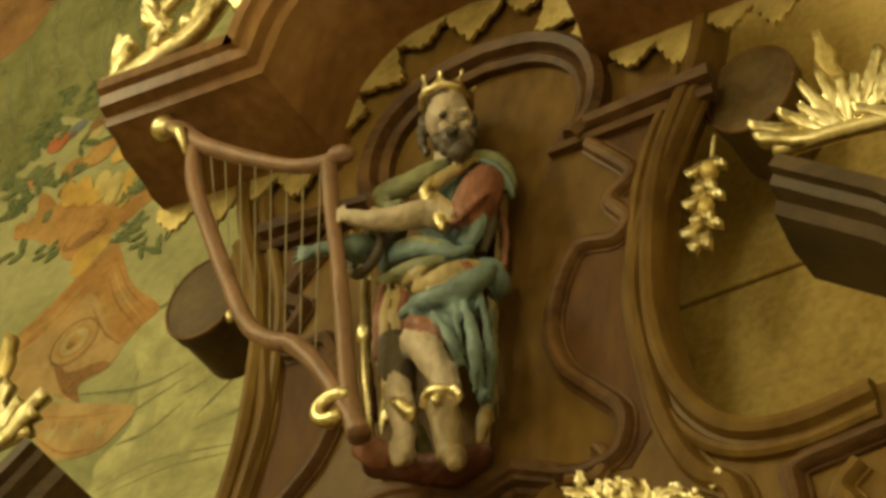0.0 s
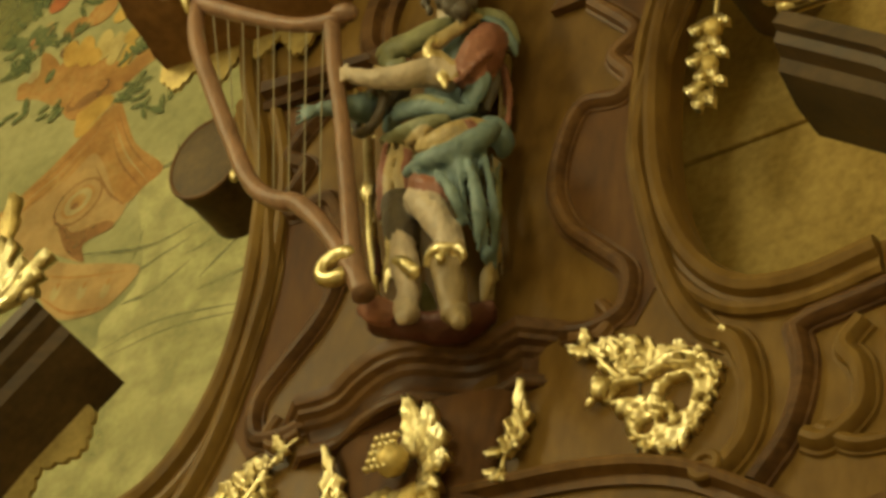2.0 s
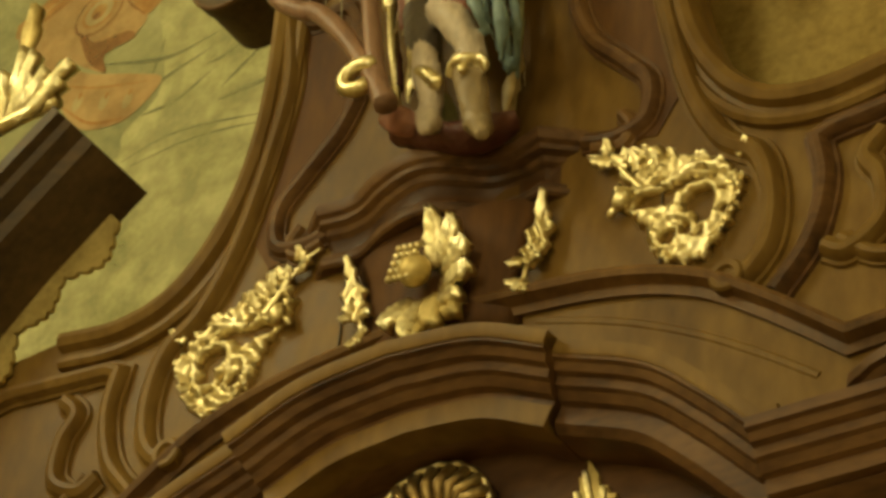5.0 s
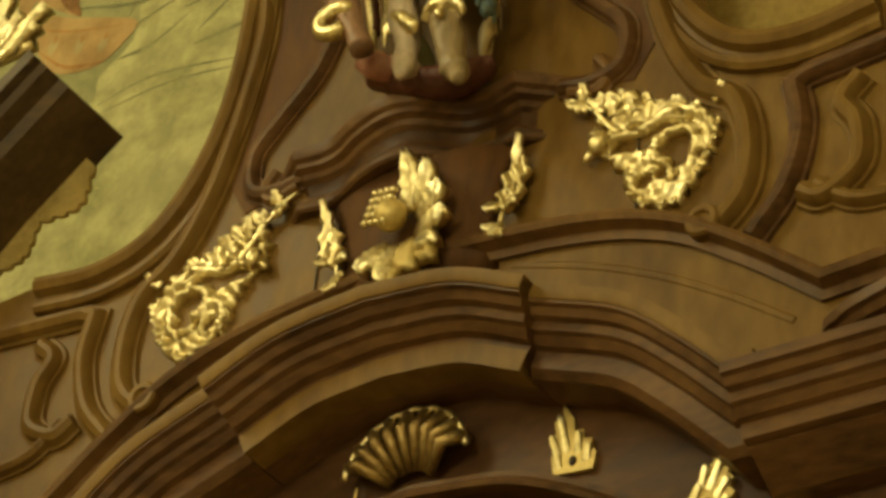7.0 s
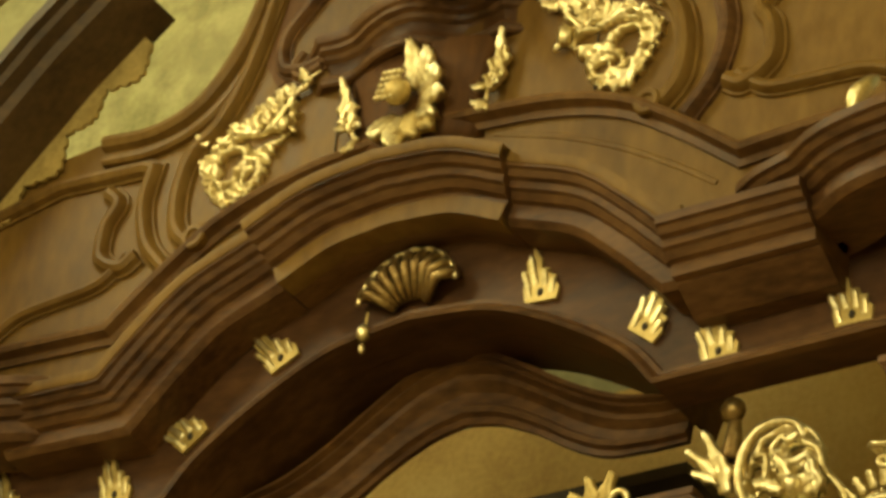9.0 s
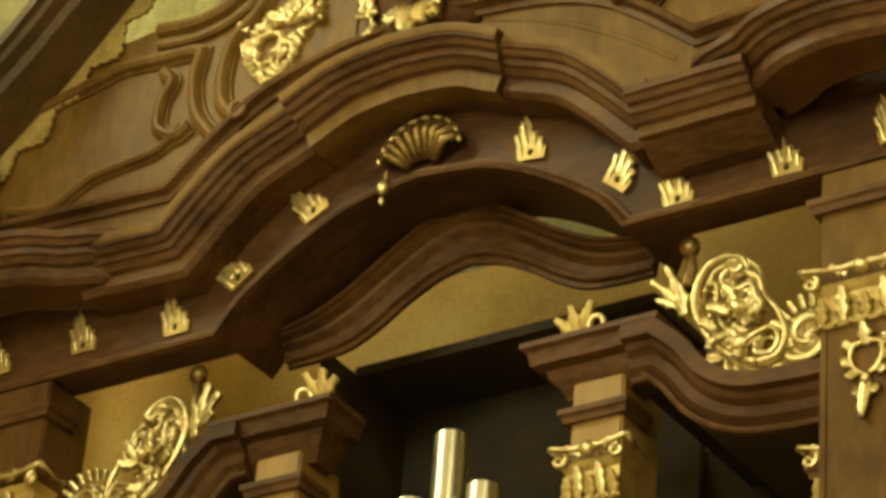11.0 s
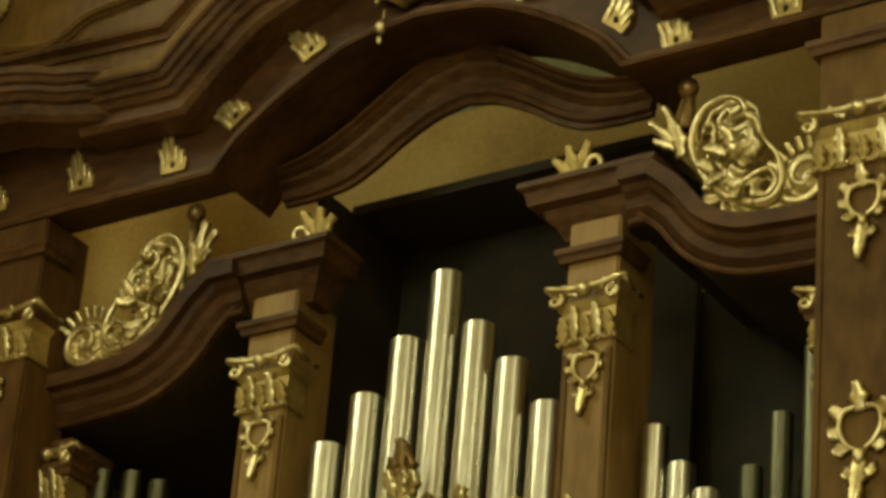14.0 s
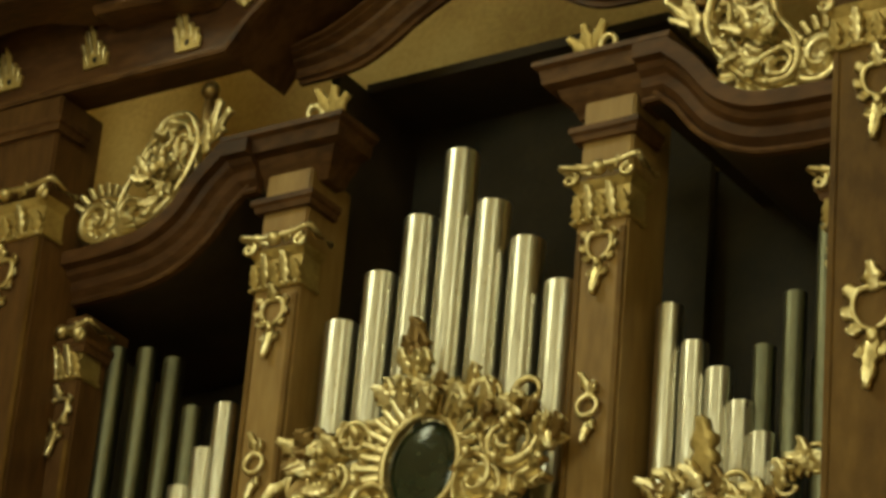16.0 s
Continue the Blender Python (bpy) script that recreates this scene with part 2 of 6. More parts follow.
# frieze with the arched lower edge
FRIEZE_LOW = [(2.3, 7.13), (0.86, 7.13)] + flow([(0.86, 7.13), (0.74, 7.27), (0.52, 7.42), (0.28, 7.53), (0, 7.57)], 10)[1:]
FRIEZE_TOP = [(2.3, 7.55), (1.02, 7.55)] + flow([(1.02, 7.55), (0.78, 7.76), (0.5, 7.90), (0, 7.98)], 10)[1:]
low, top = mirror(FRIEZE_LOW), mirror(FRIEZE_TOP)
part("frieze", board_bm(low + top[::-1], 0.0, 0.12), WOOD_FRIEZE, organ)
part("frieze_lining", board_bm(mirror(FRIEZE_LOW[1:]) + mirror(FRIEZE_TOP[1:])[::-1], 0.123, 0.34), WOOD_FRIEZE, organ)
bead = [(0.0, 0.0), (0.035, 0.0), (0.04, 0.012), (0.03, 0.024), (0.018, 0.03), (0.016, 0.045), (0.0, 0.05)]
part("frieze_moulding", sweep_bm(low, bead, 0.0), WOOD_RED, organ)

# main cornice: steps forward over the frieze
CORNICE = [(0.0, -0.15), (0.13, -0.15), (0.15, -0.13), (0.15, -0.085), (0.17, -0.08), (0.185, -0.06), (0.2, -0.055), (0.205, -0.035), (0.225, -0.03), (0.235, -0.012), (0.25, -0.008), (0.25, 0.02), (0.235, 0.03), (0.0, 0.03)]
FILLET = [(0.2, 0.0), (0.254, 0.0), (0.258, 0.012), (0.258, 0.036), (0.2, 0.036)]
CORN = [(1.06, 7.50), (1.0, 7.50)] + flow([(1.0, 7.50), (0.86, 7.64), (0.70, 7.77), (0.46, 7.87)], 10)[1:]
for s in (-1, 1):
    line = side(CORN, s)
    part("cornice_wing", sweep_bm(line if s < 0 else line[::-1], CORNICE, 0.0), WOOD_RED, organ)
    part("cornice_fillet", sweep_bm(line if s < 0 else line[::-1], FILLET, 0.0), WOOD_FACE, organ)
part("cornice_end", sweep_bm(side([(1.42, 7.52), (1.055, 7.502)], -1), CORNICE, 0.0), WOOD_RED, organ)
part("cornice_fillet", sweep_bm(side([(1.42, 7.52), (1.055, 7.502)], -1), FILLET, 0.0), WOOD_FACE, organ)
# on the other side the cornice breaks forward, over a pale soffit
line = side([(1.005, 7.465), (1.45, 7.465)], 1)
part("cornice_block", sweep_bm(line, [(0.0, -0.12), (0.20, -0.12)] + [(d + 0.055, n) for d, n in CORNICE[3:-1]] + [(0.0, 0.03)], 0.0), WOOD_RED, organ)
part("block_soffit", sweep_bm(line, [(0.0, -0.185), (0.06, -0.185), (0.17, -0.126), (0.17, -0.122), (0.0, -0.122)], 0.0), WOOD_RED, organ)
KEYLINE = flow([(0.46, 7.87), (0.25, 7.96), (0, 7.99)], 8)
part("cornice_crown", sweep_bm(mirror(KEYLINE), [(d * 1.16, n) for d, n in CORNICE], 0.0), WOOD_RED, organ)
part("cornice_fillet", sweep_bm(mirror(KEYLINE), [(d * 1.16, n) for d, n in FILLET], 0.0), WOOD_FACE, organ)
part("cornice_soffit", sweep_bm(mirror(KEYLINE), [(0.09, -0.155), (0.176, -0.155), (0.178, -0.10), (0.09, -0.10)], 0.0), WOOD_FACE, organ)
# bowed corner cornices that carry the outer figures
for s in (-1, 1):
    bow = flow([(1.36, -0.02), (1.36, -0.10), (1.50, -0.15), (1.62, -0.22), (1.80, -0.25), (2.0, -0.22), (2.2, -0.12)], 5)
    line = [(X0 + s * h, y) for h, y in bow]
    part("corner_cornice", plan_bm(line if s > 0 else line[::-1], [(-0.12, 7.40)] + [(d - 0.06, 7.55 + n) for d, n in CORNICE[1:-1]] + [(-0.12, 7.58)]), WOOD_RED, organ)

# eyebrow moulding behind the frieze arch
BROW_TOP = mirror([(0.80, 7.265)] + flow([(0.74, 7.265), (0.60, 7.30), (0.455, 7.37), (0.30, 7.47), (0.15, 7.56), (0, 7.60)], 6))
BROW_LOW = mirror([(0.78, 7.15)] + flow([(0.66, 7.15), (0.51, 7.165), (0.385, 7.22), (0.27, 7.295), (0.13, 7.365), (0, 7.395)], 6))
part("eyebrow_moulding", loft_bm(BROW_TOP, BROW_LOW, [(0.0, 0.0), (0.12, 0.0), (0.125, 0.10), (0.10, 0.13), (0.105, 0.2), (0.07, 0.27), (0.065, 0.36), (0.035, 0.5), (0.03, 0.68), (0.045, 0.74), (0.04, 0.84), (0.02, 0.88), (0.02, 1.0), (0.0, 1.0)], 0.34), WOOD_RED, organ)

# upper board with the curved openings
EDGE = flow([(1.28, 8.62), (1.07, 8.60), (0.90, 8.66), (0.77, 8.84), (0.70, 9.08), (0.68, 9.38), (0.70, 9.68), (0.80, 10.02), (0.84, 10.3)], 6)
rim = [(2.2, 8.45), (1.5, 8.60)] + EDGE + [(0.84, 10.45), (0.5, 10.8), (0, 10.85)]
foot_line = [(2.2, 7.55), (1.02, 7.55)] + flow([(1.02, 7.55), (0.78, 7.76), (0.5, 7.90), (0, 7.98)], 10)[1:]
part("upper_board", board_bm(mirror(rim) + mirror(foot_line)[::-1], -0.05, 0.02), WOOD_FACE, organ)
ROLL = [(0.0, -0.044), (0.010, -0.044), (0.014, -0.034), (0.034, -0.024), (0.044, -0.004), (0.042, 0.012), (0.026, 0.026), (0.012, 0.030), (0.012, 0.040), (0.0, 0.044)]
DOUBLE = [(0.0, -0.06), (0.02, -0.058), (0.03, -0.045), (0.03, -0.03), (0.018, -0.022), (0.02, -0.01), (0.045, 0.0), (0.055, 0.02), (0.05, 0.04), (0.03, 0.052), (0.0, 0.055)]
for s in (-1, 1):
    part("opening_moulding", sweep_bm(side(EDGE, s), [(d, s * (0.056 - n)) for d, n in DOUBLE], -0.05), WOOD_FACE, organ)
    panel = side([(2.0, 8.36), (1.45, 8.47), (1.10, 8.44)] + flow([(1.06, 8.42), (1.08, 8.28), (1.04, 8.12), (0.95, 8.0)], 5), s)
    part("outer_panel_moulding", sweep_bm(panel, [(d, n * 0.9) for d, n in ROLL], -0.05), WOOD_RED if s > 0 else WOOD_FACE, organ)
    curl = side(flow([(1.24, 8.38), (1.19, 8.32), (1.23, 8.24), (1.23, 8.12), (1.14, 8.06), (1.08, 8.09)], 6), s)
    part("outer_scroll", sweep_bm(curl, [(d * 0.95, n * 0.9) for d, n in ROLL], -0.05), WOOD_FACE, organ)
    wave = side(flow([(1.95, 7.93), (1.72, 7.90), (1.55, 7.98), (1.38, 8.00), (1.22, 8.02), (1.12, 8.10)], 6), s)
    part("wave_moulding", sweep_bm(wave, [(d * 0.8, n * 0.7) for d, n in ROLL], -0.05), WOOD_FACE, organ)
    c = place3(s * 0.83, 8.075, 0)
    end = bmesh.new()
    skin(end, [[(c[0] + r * math.cos(q), y, c[2] + r * math.sin(q)) for q in (2 * math.pi * k / 20 for k in range(20))] for y, r in ((-0.052, 0.046), (-0.095, 0.046), (-0.102, 0.040), (-0.102, 0.026), (-0.092, 0.02), (-0.092, 0.004))])
    part("volute_end", end, WOOD_FACE, organ)
    inner = side(flow([(0.78, 9.95), (0.66, 9.6), (0.60, 9.3), (0.62, 9.08), (0.70, 8.74), (0.80, 8.53), (0.90, 8.44), (0.94, 8.30), (0.93, 8.16), (0.87, 8.08), (0.80, 8.07)], 6), s)
    part("scroll_moulding", sweep_bm(inner, ROLL, -0.05), WOOD_FACE, organ)
    frame_line = side(flow([(0.43, 9.87), (0.56, 9.72), (0.57, 9.67), (0.51, 9.61), (0.57, 9.51), (0.53, 9.45), (0.42, 9.465), (0.365, 9.36), (0.345, 9.19), (0.395, 9.03), (0.50, 8.905), (0.58, 8.80), (0.57, 8.68), (0.48, 8.65), (0.39, 8.67)], 6), s)
    part("panel_moulding", sweep_bm(frame_line, [(d * 0.8, n * 0.8) for d, n in ROLL], -0.05), WOOD_RED, organ)

inlay = flow([(0.43, 9.87), (0.56, 9.72), (0.57, 9.67), (0.51, 9.61), (0.57, 9.51), (0.53, 9.45), (0.42, 9.465), (0.365, 9.36), (0.345, 9.19), (0.395, 9.03), (0.50, 8.905), (0.58, 8.80), (0.57, 8.68), (0.48, 8.65), (0.39, 8.67)], 6)
for s in (-1, 1):
    strip = side([(0.39, 8.67)] + inlay[::-1][1:] + [(0.80, 9.9), (0.64, 9.5), (0.585, 9.25), (0.61, 9.05), (0.68, 8.76), (0.6, 8.62)], s)
    part("veneer_field", board_bm(strip, -0.054, -0.05), WOOD_STEM, organ)

# arched moulding at the foot of the board
BASE = [(2.1, 7.86), (1.14, 7.80)] + flow([(1.14, 7.80), (0.92, 7.98), (0.72, 8.11), (0.45, 8.19), (0, 8.24)], 10)[1:]
part("base_moulding", sweep_bm(mirror(BASE), [(0.0, -0.035), (0.014, -0.035), (0.018, -0.012), (0.03, -0.006), (0.05, 0.0), (0.056, 0.014), (0.05, 0.026), (0.0, 0.026)], -0.05), WOOD, organ)

part("panel_bead", sweep_bm(side(flow([(0.275, 8.164), (0.513, 8.079), (0.72, 7.976), (0.903, 7.859), (1.057, 7.745)], 8), 1), [(0.0, -0.016), (0.003, -0.012), (0.004, 0.0), (0.0, 0.006)], -0.05), WOOD_FACE, organ)

# gable over the statue
GABLE = [(1.09, 10.33), (0.54, 10.31)] + flow([(0.54, 10.31), (0.47, 10.52), (0.28, 10.70), (0, 10.76)], 10)[1:]
GPROF = [(0.0, -0.12), (0.10, -0.12), (0.16, -0.10), (0.26, -0.085), (0.30, -0.06), (0.36, -0.05), (0.37, -0.02), (0.41, -0.01), (0.42, 0.03), (0.44, 0.04), (0.44, 0.08), (0.0, 0.08)]
part("gable_cornice", sweep_bm(mirror(GABLE), GPROF, -0.05), WOOD_PANEL, organ)
NICHE = [(0.76, 9.93), (0.30, 9.90)] + flow([(0.30, 9.90), (0.36, 9.97), (0.365, 10.10), (0.31, 10.23), (0.18, 10.325), (0, 10.36)], 10)[1:]
part("niche_moulding", sweep_bm([(x + 0.07, z) for x, z in mirror(NICHE)], [(0, -0.05), (0.03, -0.05), (0.04, -0.03), (0.03, -0.01), (0.06, 0.0), (0.07, 0.03), (0.05, 0.05), (0, 0.05)], -0.05), WOOD_RED, organ)

# canvas-covered boards that close one opening from behind
part("closing_board", box_bm(0.40, 2.3, 0.36, 0.39, 8.98, 9.535, 0.003), YELLOW_WASH, organ)
part("closing_board", box_bm(0.40, 2.3, 0.35, 0.38, 9.538, 10.9, 0.003), YELLOW_WASH, organ)
part("closing_batten", box_bm(0.45, 2.3, 0.34, 0.40, 8.955, 8.976, 0.004), WOOD_CANOPY, organ)

# raking side canopies
for s in (-1, 1):
    line = side([(1.17, 9.15), (1.45, 8.92), (1.8, 8.55), (2.2, 8.2)], s)
    part("side_canopy", sweep_bm(line if s > 0 else line[::-1], [(0.0, -0.10), (0.12, -0.10), (0.2, -0.085), (0.24, -0.08), (0.26, -0.05), (0.31, -0.04), (0.32, -0.015), (0.35, -0.01), (0.35, 0.03), (0.0, 0.03)], -0.03), WOOD_CANOPY, organ)

# statue console: a bracket with a serpentine front between two pointed corners
BOW = flow([(-0.30, -0.108), (-0.24, -0.118), (-0.16, -0.158), (-0.06, -0.190), (0.02, -0.188), (0.09, -0.152), (0.16, -0.104), (0.23, -0.098)], 4)
CONS = [(-0.45, -0.046), (-0.37, -0.118)] + BOW + [(0.32, -0.122), (0.42, -0.046)]
part("statue_console", plan_bm(CONS, [(-0.05, 8.628), (-0.036, 8.638), (-0.030, 8.652), (-0.010, 8.660), (-0.008, 8.674), (0.004, 8.682), (0.010, 8.698), (0.008, 8.716), (-0.045, 8.716)]), WOOD_RED, organ)
# darker wood for cavetto and core paints in the recess's shade
part("console_cavetto", plan_bm(CONS, [(-0.058, 8.569), (-0.045, 8.569), (-0.053, 8.582), (-0.055, 8.602), (-0.046, 8.624), (-0.058, 8.624)]), WOOD_FRIEZE, organ)
part("console_moulding", plan_bm(CONS, [(-0.06, 8.525), (-0.032, 8.525), (-0.024, 8.532), (-0.022, 8.544), (-0.030, 8.549), (-0.027, 8.558), (-0.034, 8.568), (-0.06, 8.568)]), WOOD_RED, organ)
core = bmesh.new()
skin(core, [[(x * 0.88, min(y + 0.066, -0.048), z) for x, y in CONS] + [(0.37, -0.03, z), (-0.40, -0.03, z)] for z in (8.53, 8.712)])
part("console_core", core, WOOD_FRIEZE, organ)
stem = bmesh.new()
skin(stem, [[(X0 - 0.01 + w * u, -0.052 - d * (1 - abs(u) ** 2.6), z) for u in np.linspace(-1, 1, 15)] for z, w, d in ((8.16, 0.245, 0.07), (8.25, 0.235, 0.064), (8.36, 0.245, 0.058), (8.44, 0.26, 0.06), (8.532, 0.30, 0.075))])
part("console_stem", stem, WOOD_STEM, organ, smooth=True)
for s in (-1, 1):
    part("console_shoulder", sweep_bm(side(flow([(0.42, 8.64), (0.50, 8.62), (0.53, 8.67), (0.50, 8.72)], 6), s), [(d * 0.7, n * 0.6) for d, n in ROLL], -0.05), WOOD, organ)

# open joints between the boards
for h, z0, z1 in ((-0.335, 8.22, 8.56), (0.62, 8.16, 8.55), (-0.93, 8.05, 8.5), (0.60, 8.95, 9.4)):
    part("board_joint", box_bm(X0 + h, X0 + h + 0.004, -0.056, -0.049, z0, z1), WOOD_DARK, organ)

# pilasters with capitals and their small cornices
def pilaster(cx, y, w, z1, mat):
    post = part("pilaster", box_bm(cx - w / 2, cx + w / 2, y, y + 0.25, 4.755, z1, 0.008), mat, organ)
    for k in (-1, 1):
        part("border_strip", box_bm(*sorted((cx + k * (w / 2 - 0.006), cx + k * (w / 2 - 0.03))), y - 0.006, y + 0.01, 4.76, z1 - 0.5, 0.003), WOOD_FACE, post)
    part("neck_moulding", plan_bm([(cx - w / 2, y + 0.15), (cx - w / 2, y), (cx + w / 2, y), (cx + w / 2, y + 0.15)], [(0, z1 - 0.16), (0.02, z1 - 0.16), (0.025, z1 - 0.14), (0.035, z1 - 0.13), (0.035, z1 - 0.11), (0.0, z1 - 0.10)]), WOOD_RED, post)
    return post


for s in (-1, 1):
    cx = X0 + s * 0.665
    pilaster(cx, 0.18, 0.2, 6.70, WOOD_PILASTER)
    part("pilaster_cornice", plan_bm([(cx - 0.14, 0.33), (cx - 0.14, 0.22), (cx + 0.14, 0.22), (cx + 0.14, 0.33)], [(-0.12, 6.66), (0.0, 6.66), (0.02, 6.70), (0.05, 6.73), (0.06, 6.76), (0.10, 6.77), (0.11, 6.82), (0.13, 6.83), (0.13, 6.85), (-0.12, 6.85)]), WOOD_RED, organ)
    rail = side([(0.80, 6.79), (0.92, 6.79)] + flow([(0.92, 6.79), (1.02, 6.70), (1.12, 6.58), (1.25, 6.51), (1.42, 6.49)], 10)[1:] + [(1.75, 6.48)], s)
    part("wing_rail", sweep_bm(rail if s > 0 else rail[::-1], [(d, n) for d, n in [(0.0, -0.125), (0.02, -0.125), (0.03, -0.112), (0.045, -0.10), (0.05, -0.066), (0.075, -0.050), (0.085, -0.030), (0.12, -0.024), (0.12, 0.03), (0.0, 0.03)]], 0.2), WOOD_FRIEZE, organ)
    part("rail_apron", sweep_bm(rail if s > 0 else rail[::-1], [(0.0, -0.15), (0.03, -0.15), (0.035, -0.142), (0.03, -0.130), (0.0, -0.127)], 0.2), WOOD_RED, organ)
    # added dark sheet: hides the bright wall so the field reads as shaded
    part("field_shade_ceiling", sweep_bm(rail if s > 0 else rail[::-1], [(-0.002, -0.145), (-0.002, -0.12), (-0.83, -0.12), (-0.83, -0.145)], 0.2), WOOD_DARK, organ)
    # left pilaster in darker wood: the shade on it is put into colour
    pilaster(X0 + s * 1.78, -0.04, 0.34, 7.12, WOOD_FACE if s > 0 else WOOD)
    pilaster(X0 + s * 1.585, 0.16, 0.15, 6.28, WOOD)

# ---- organ pipes ----
def organ_pipe(x, y, top, r, mat, label):
    p = thing("organ_pipe", (x, y, 4.76), label, "organ pipe", "front pipes of the organ")
    body = part("body", lathe_bm([(r * 0.3, 4.76), (r, 5.0), (r, top - 0.004), (r * 0.985, top), (r * 0.93, top), (r * 0.93, top - 0.12)], (x, y, 0), 24), mat, p, smooth=False)
    for q in body.data.polygons:
        q.use_smooth = abs(q.normal.z) < 0.5
    return p


for i, z in ((-3, 6.10), (-2, 6.26), (-1, 6.45), (0, 6.68), (1, 6.45), (2, 6.28), (3, 6.09)):
    organ_pipe(X0 + 0.15 * i, 0.30, z, 0.061, TIN, "tall polished tin organ pipe in the central field")
for h, z in ((0.85, 5.95), (0.95, 5.80), (1.045, 5.69), (1.13, 5.56), (1.21, 5.44), (1.28, 5.33)):
    organ_pipe(X0 + h, 0.34, z, 0.046, TIN, "polished tin organ pipe in a side field")
# outer pipes take the darkened tin in place of real shade
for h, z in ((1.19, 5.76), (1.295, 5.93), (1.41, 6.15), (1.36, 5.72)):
    organ_pipe(X0 + h, 0.45 if h == 1.36 else 0.37, z, 0.038, TIN_SHADED, "organ pipe of a side field, its shade put into darker tin")
for h, z in ((0.92, 5.87), (1.0, 5.71), (1.09, 5.58)):
    organ_pipe(X0 - h, 0.30, z, 0.046, TIN, "polished tin organ pipe in a side field")
# the same shade-darkened tin on the left
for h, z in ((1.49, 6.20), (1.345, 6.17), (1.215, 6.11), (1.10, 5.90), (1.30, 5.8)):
    organ_pipe(X0 - h, 0.45 if h == 1.30 else 0.33, z, 0.040, TIN_SHADED, "organ pipe of a side field, its shade put into darker tin")

# ---- carved and gilded ornament ----
def place(h, z, y, s=1):
    return Vector((X0 + s * h, y, settle(s * h, z)))


def leaf_bm(base, ang, length, width, y, s=1, lobes=3, rise=0.02, bend=0.0, bm=None):
    """A carved leaf on the front: (h, z) base, direction in degrees, lobed edges, a raised rib and a tip that curls forward."""
    bm = bm or bmesh.new()
    rings, n = [], 10
    for i in range(n + 1):
        t = i / n
        a = radians(ang + bend * t)
        h = base[0] + length * (t * math.cos(radians(ang)) + 0.5 * t * t * (math.cos(a) - math.cos(radians(ang))))
        z = base[1] + length * (t * math.sin(radians(ang)) + 0.5 * t * t * (math.sin(a) - math.sin(radians(ang))))
        w = width * 0.5 * (math.sin(math.pi * (0.14 + 0.78 * t)) ** 0.8) * (1 + 0.28 * math.cos(2 * math.pi * lobes * t)) + 0.001
        f = rise * (0.25 + math.sin(math.pi * t * 0.6) + 0.7 * t ** 3)
        nx, nz = -math.sin(a), math.cos(a)
        rings.append([place(h + nx * k * w, z + nz * k * w, y - d, s) for k, d in ((-1, f * 0.35), (-0.5, f * 1.0), (0, f * 0.75), (0.5, f * 1.0), (1, f * 0.35), (0, -0.004))])
    skin(bm, rings)
    return bm


def scroll_bm(c, r0, r1, a0, a1, w0, w1, y, s=1, knob=True, rise=0.6, bm=None):
    """A C-scroll: a tapering bar that winds from radius r0 to r1 round c, from a0 to a1 degrees."""
    bm = bm or bmesh.new()
    n = max(8, int(abs(a1 - a0) / 14))
    pts, rad = [], []
    for i in range(n + 1):
        t = i / n
        a, r = radians(a0 + (a1 - a0) * t), r0 + (r1 - r0) * t
        pts.append(place(c[0] + r * math.cos(a), c[1] + r * math.sin(a), y - 0.012 * math.sin(math.pi * t), s))
        rad.append(w0 + (w1 - w0) * t)
    tube_bm(pts, rad, 7, rise + 0.3, bm)
    if knob:
        egg_bm(pts[-1], (w1 * 1.7, w1 * 1.5, w1 * 1.7), seg=8, bm=bm)
    return bm


def bar_bm(pts, rad, y, s=1, n=5, bm=None):
    line = flow([(h, z) for h, z in pts], n)
    r = [rad[0] + (rad[1] - rad[0]) * i / (len(line) - 1) for i in range(len(line))]
    return tube_bm([place(h, z, y, s) for h, z in line], r, 7, 0.9, bm)


def fan(parent, c, a0, a1, n, length, width, y, s=1, name="leaf", lobes=1, rise=0.015, mat=None, vary=0.15):
    """A row of leaves that spread from round c."""
    for i in range(n):
        t = i / max(1, n - 1)
        k = 1 + vary * math.sin(2.3 * i + 1)
        part(name, leaf_bm(c, a0 + (a1 - a0) * t, length * k, width, y - 0.003 * (i % 2), s, lobes, rise), mat or GOLD, parent, smooth=True)


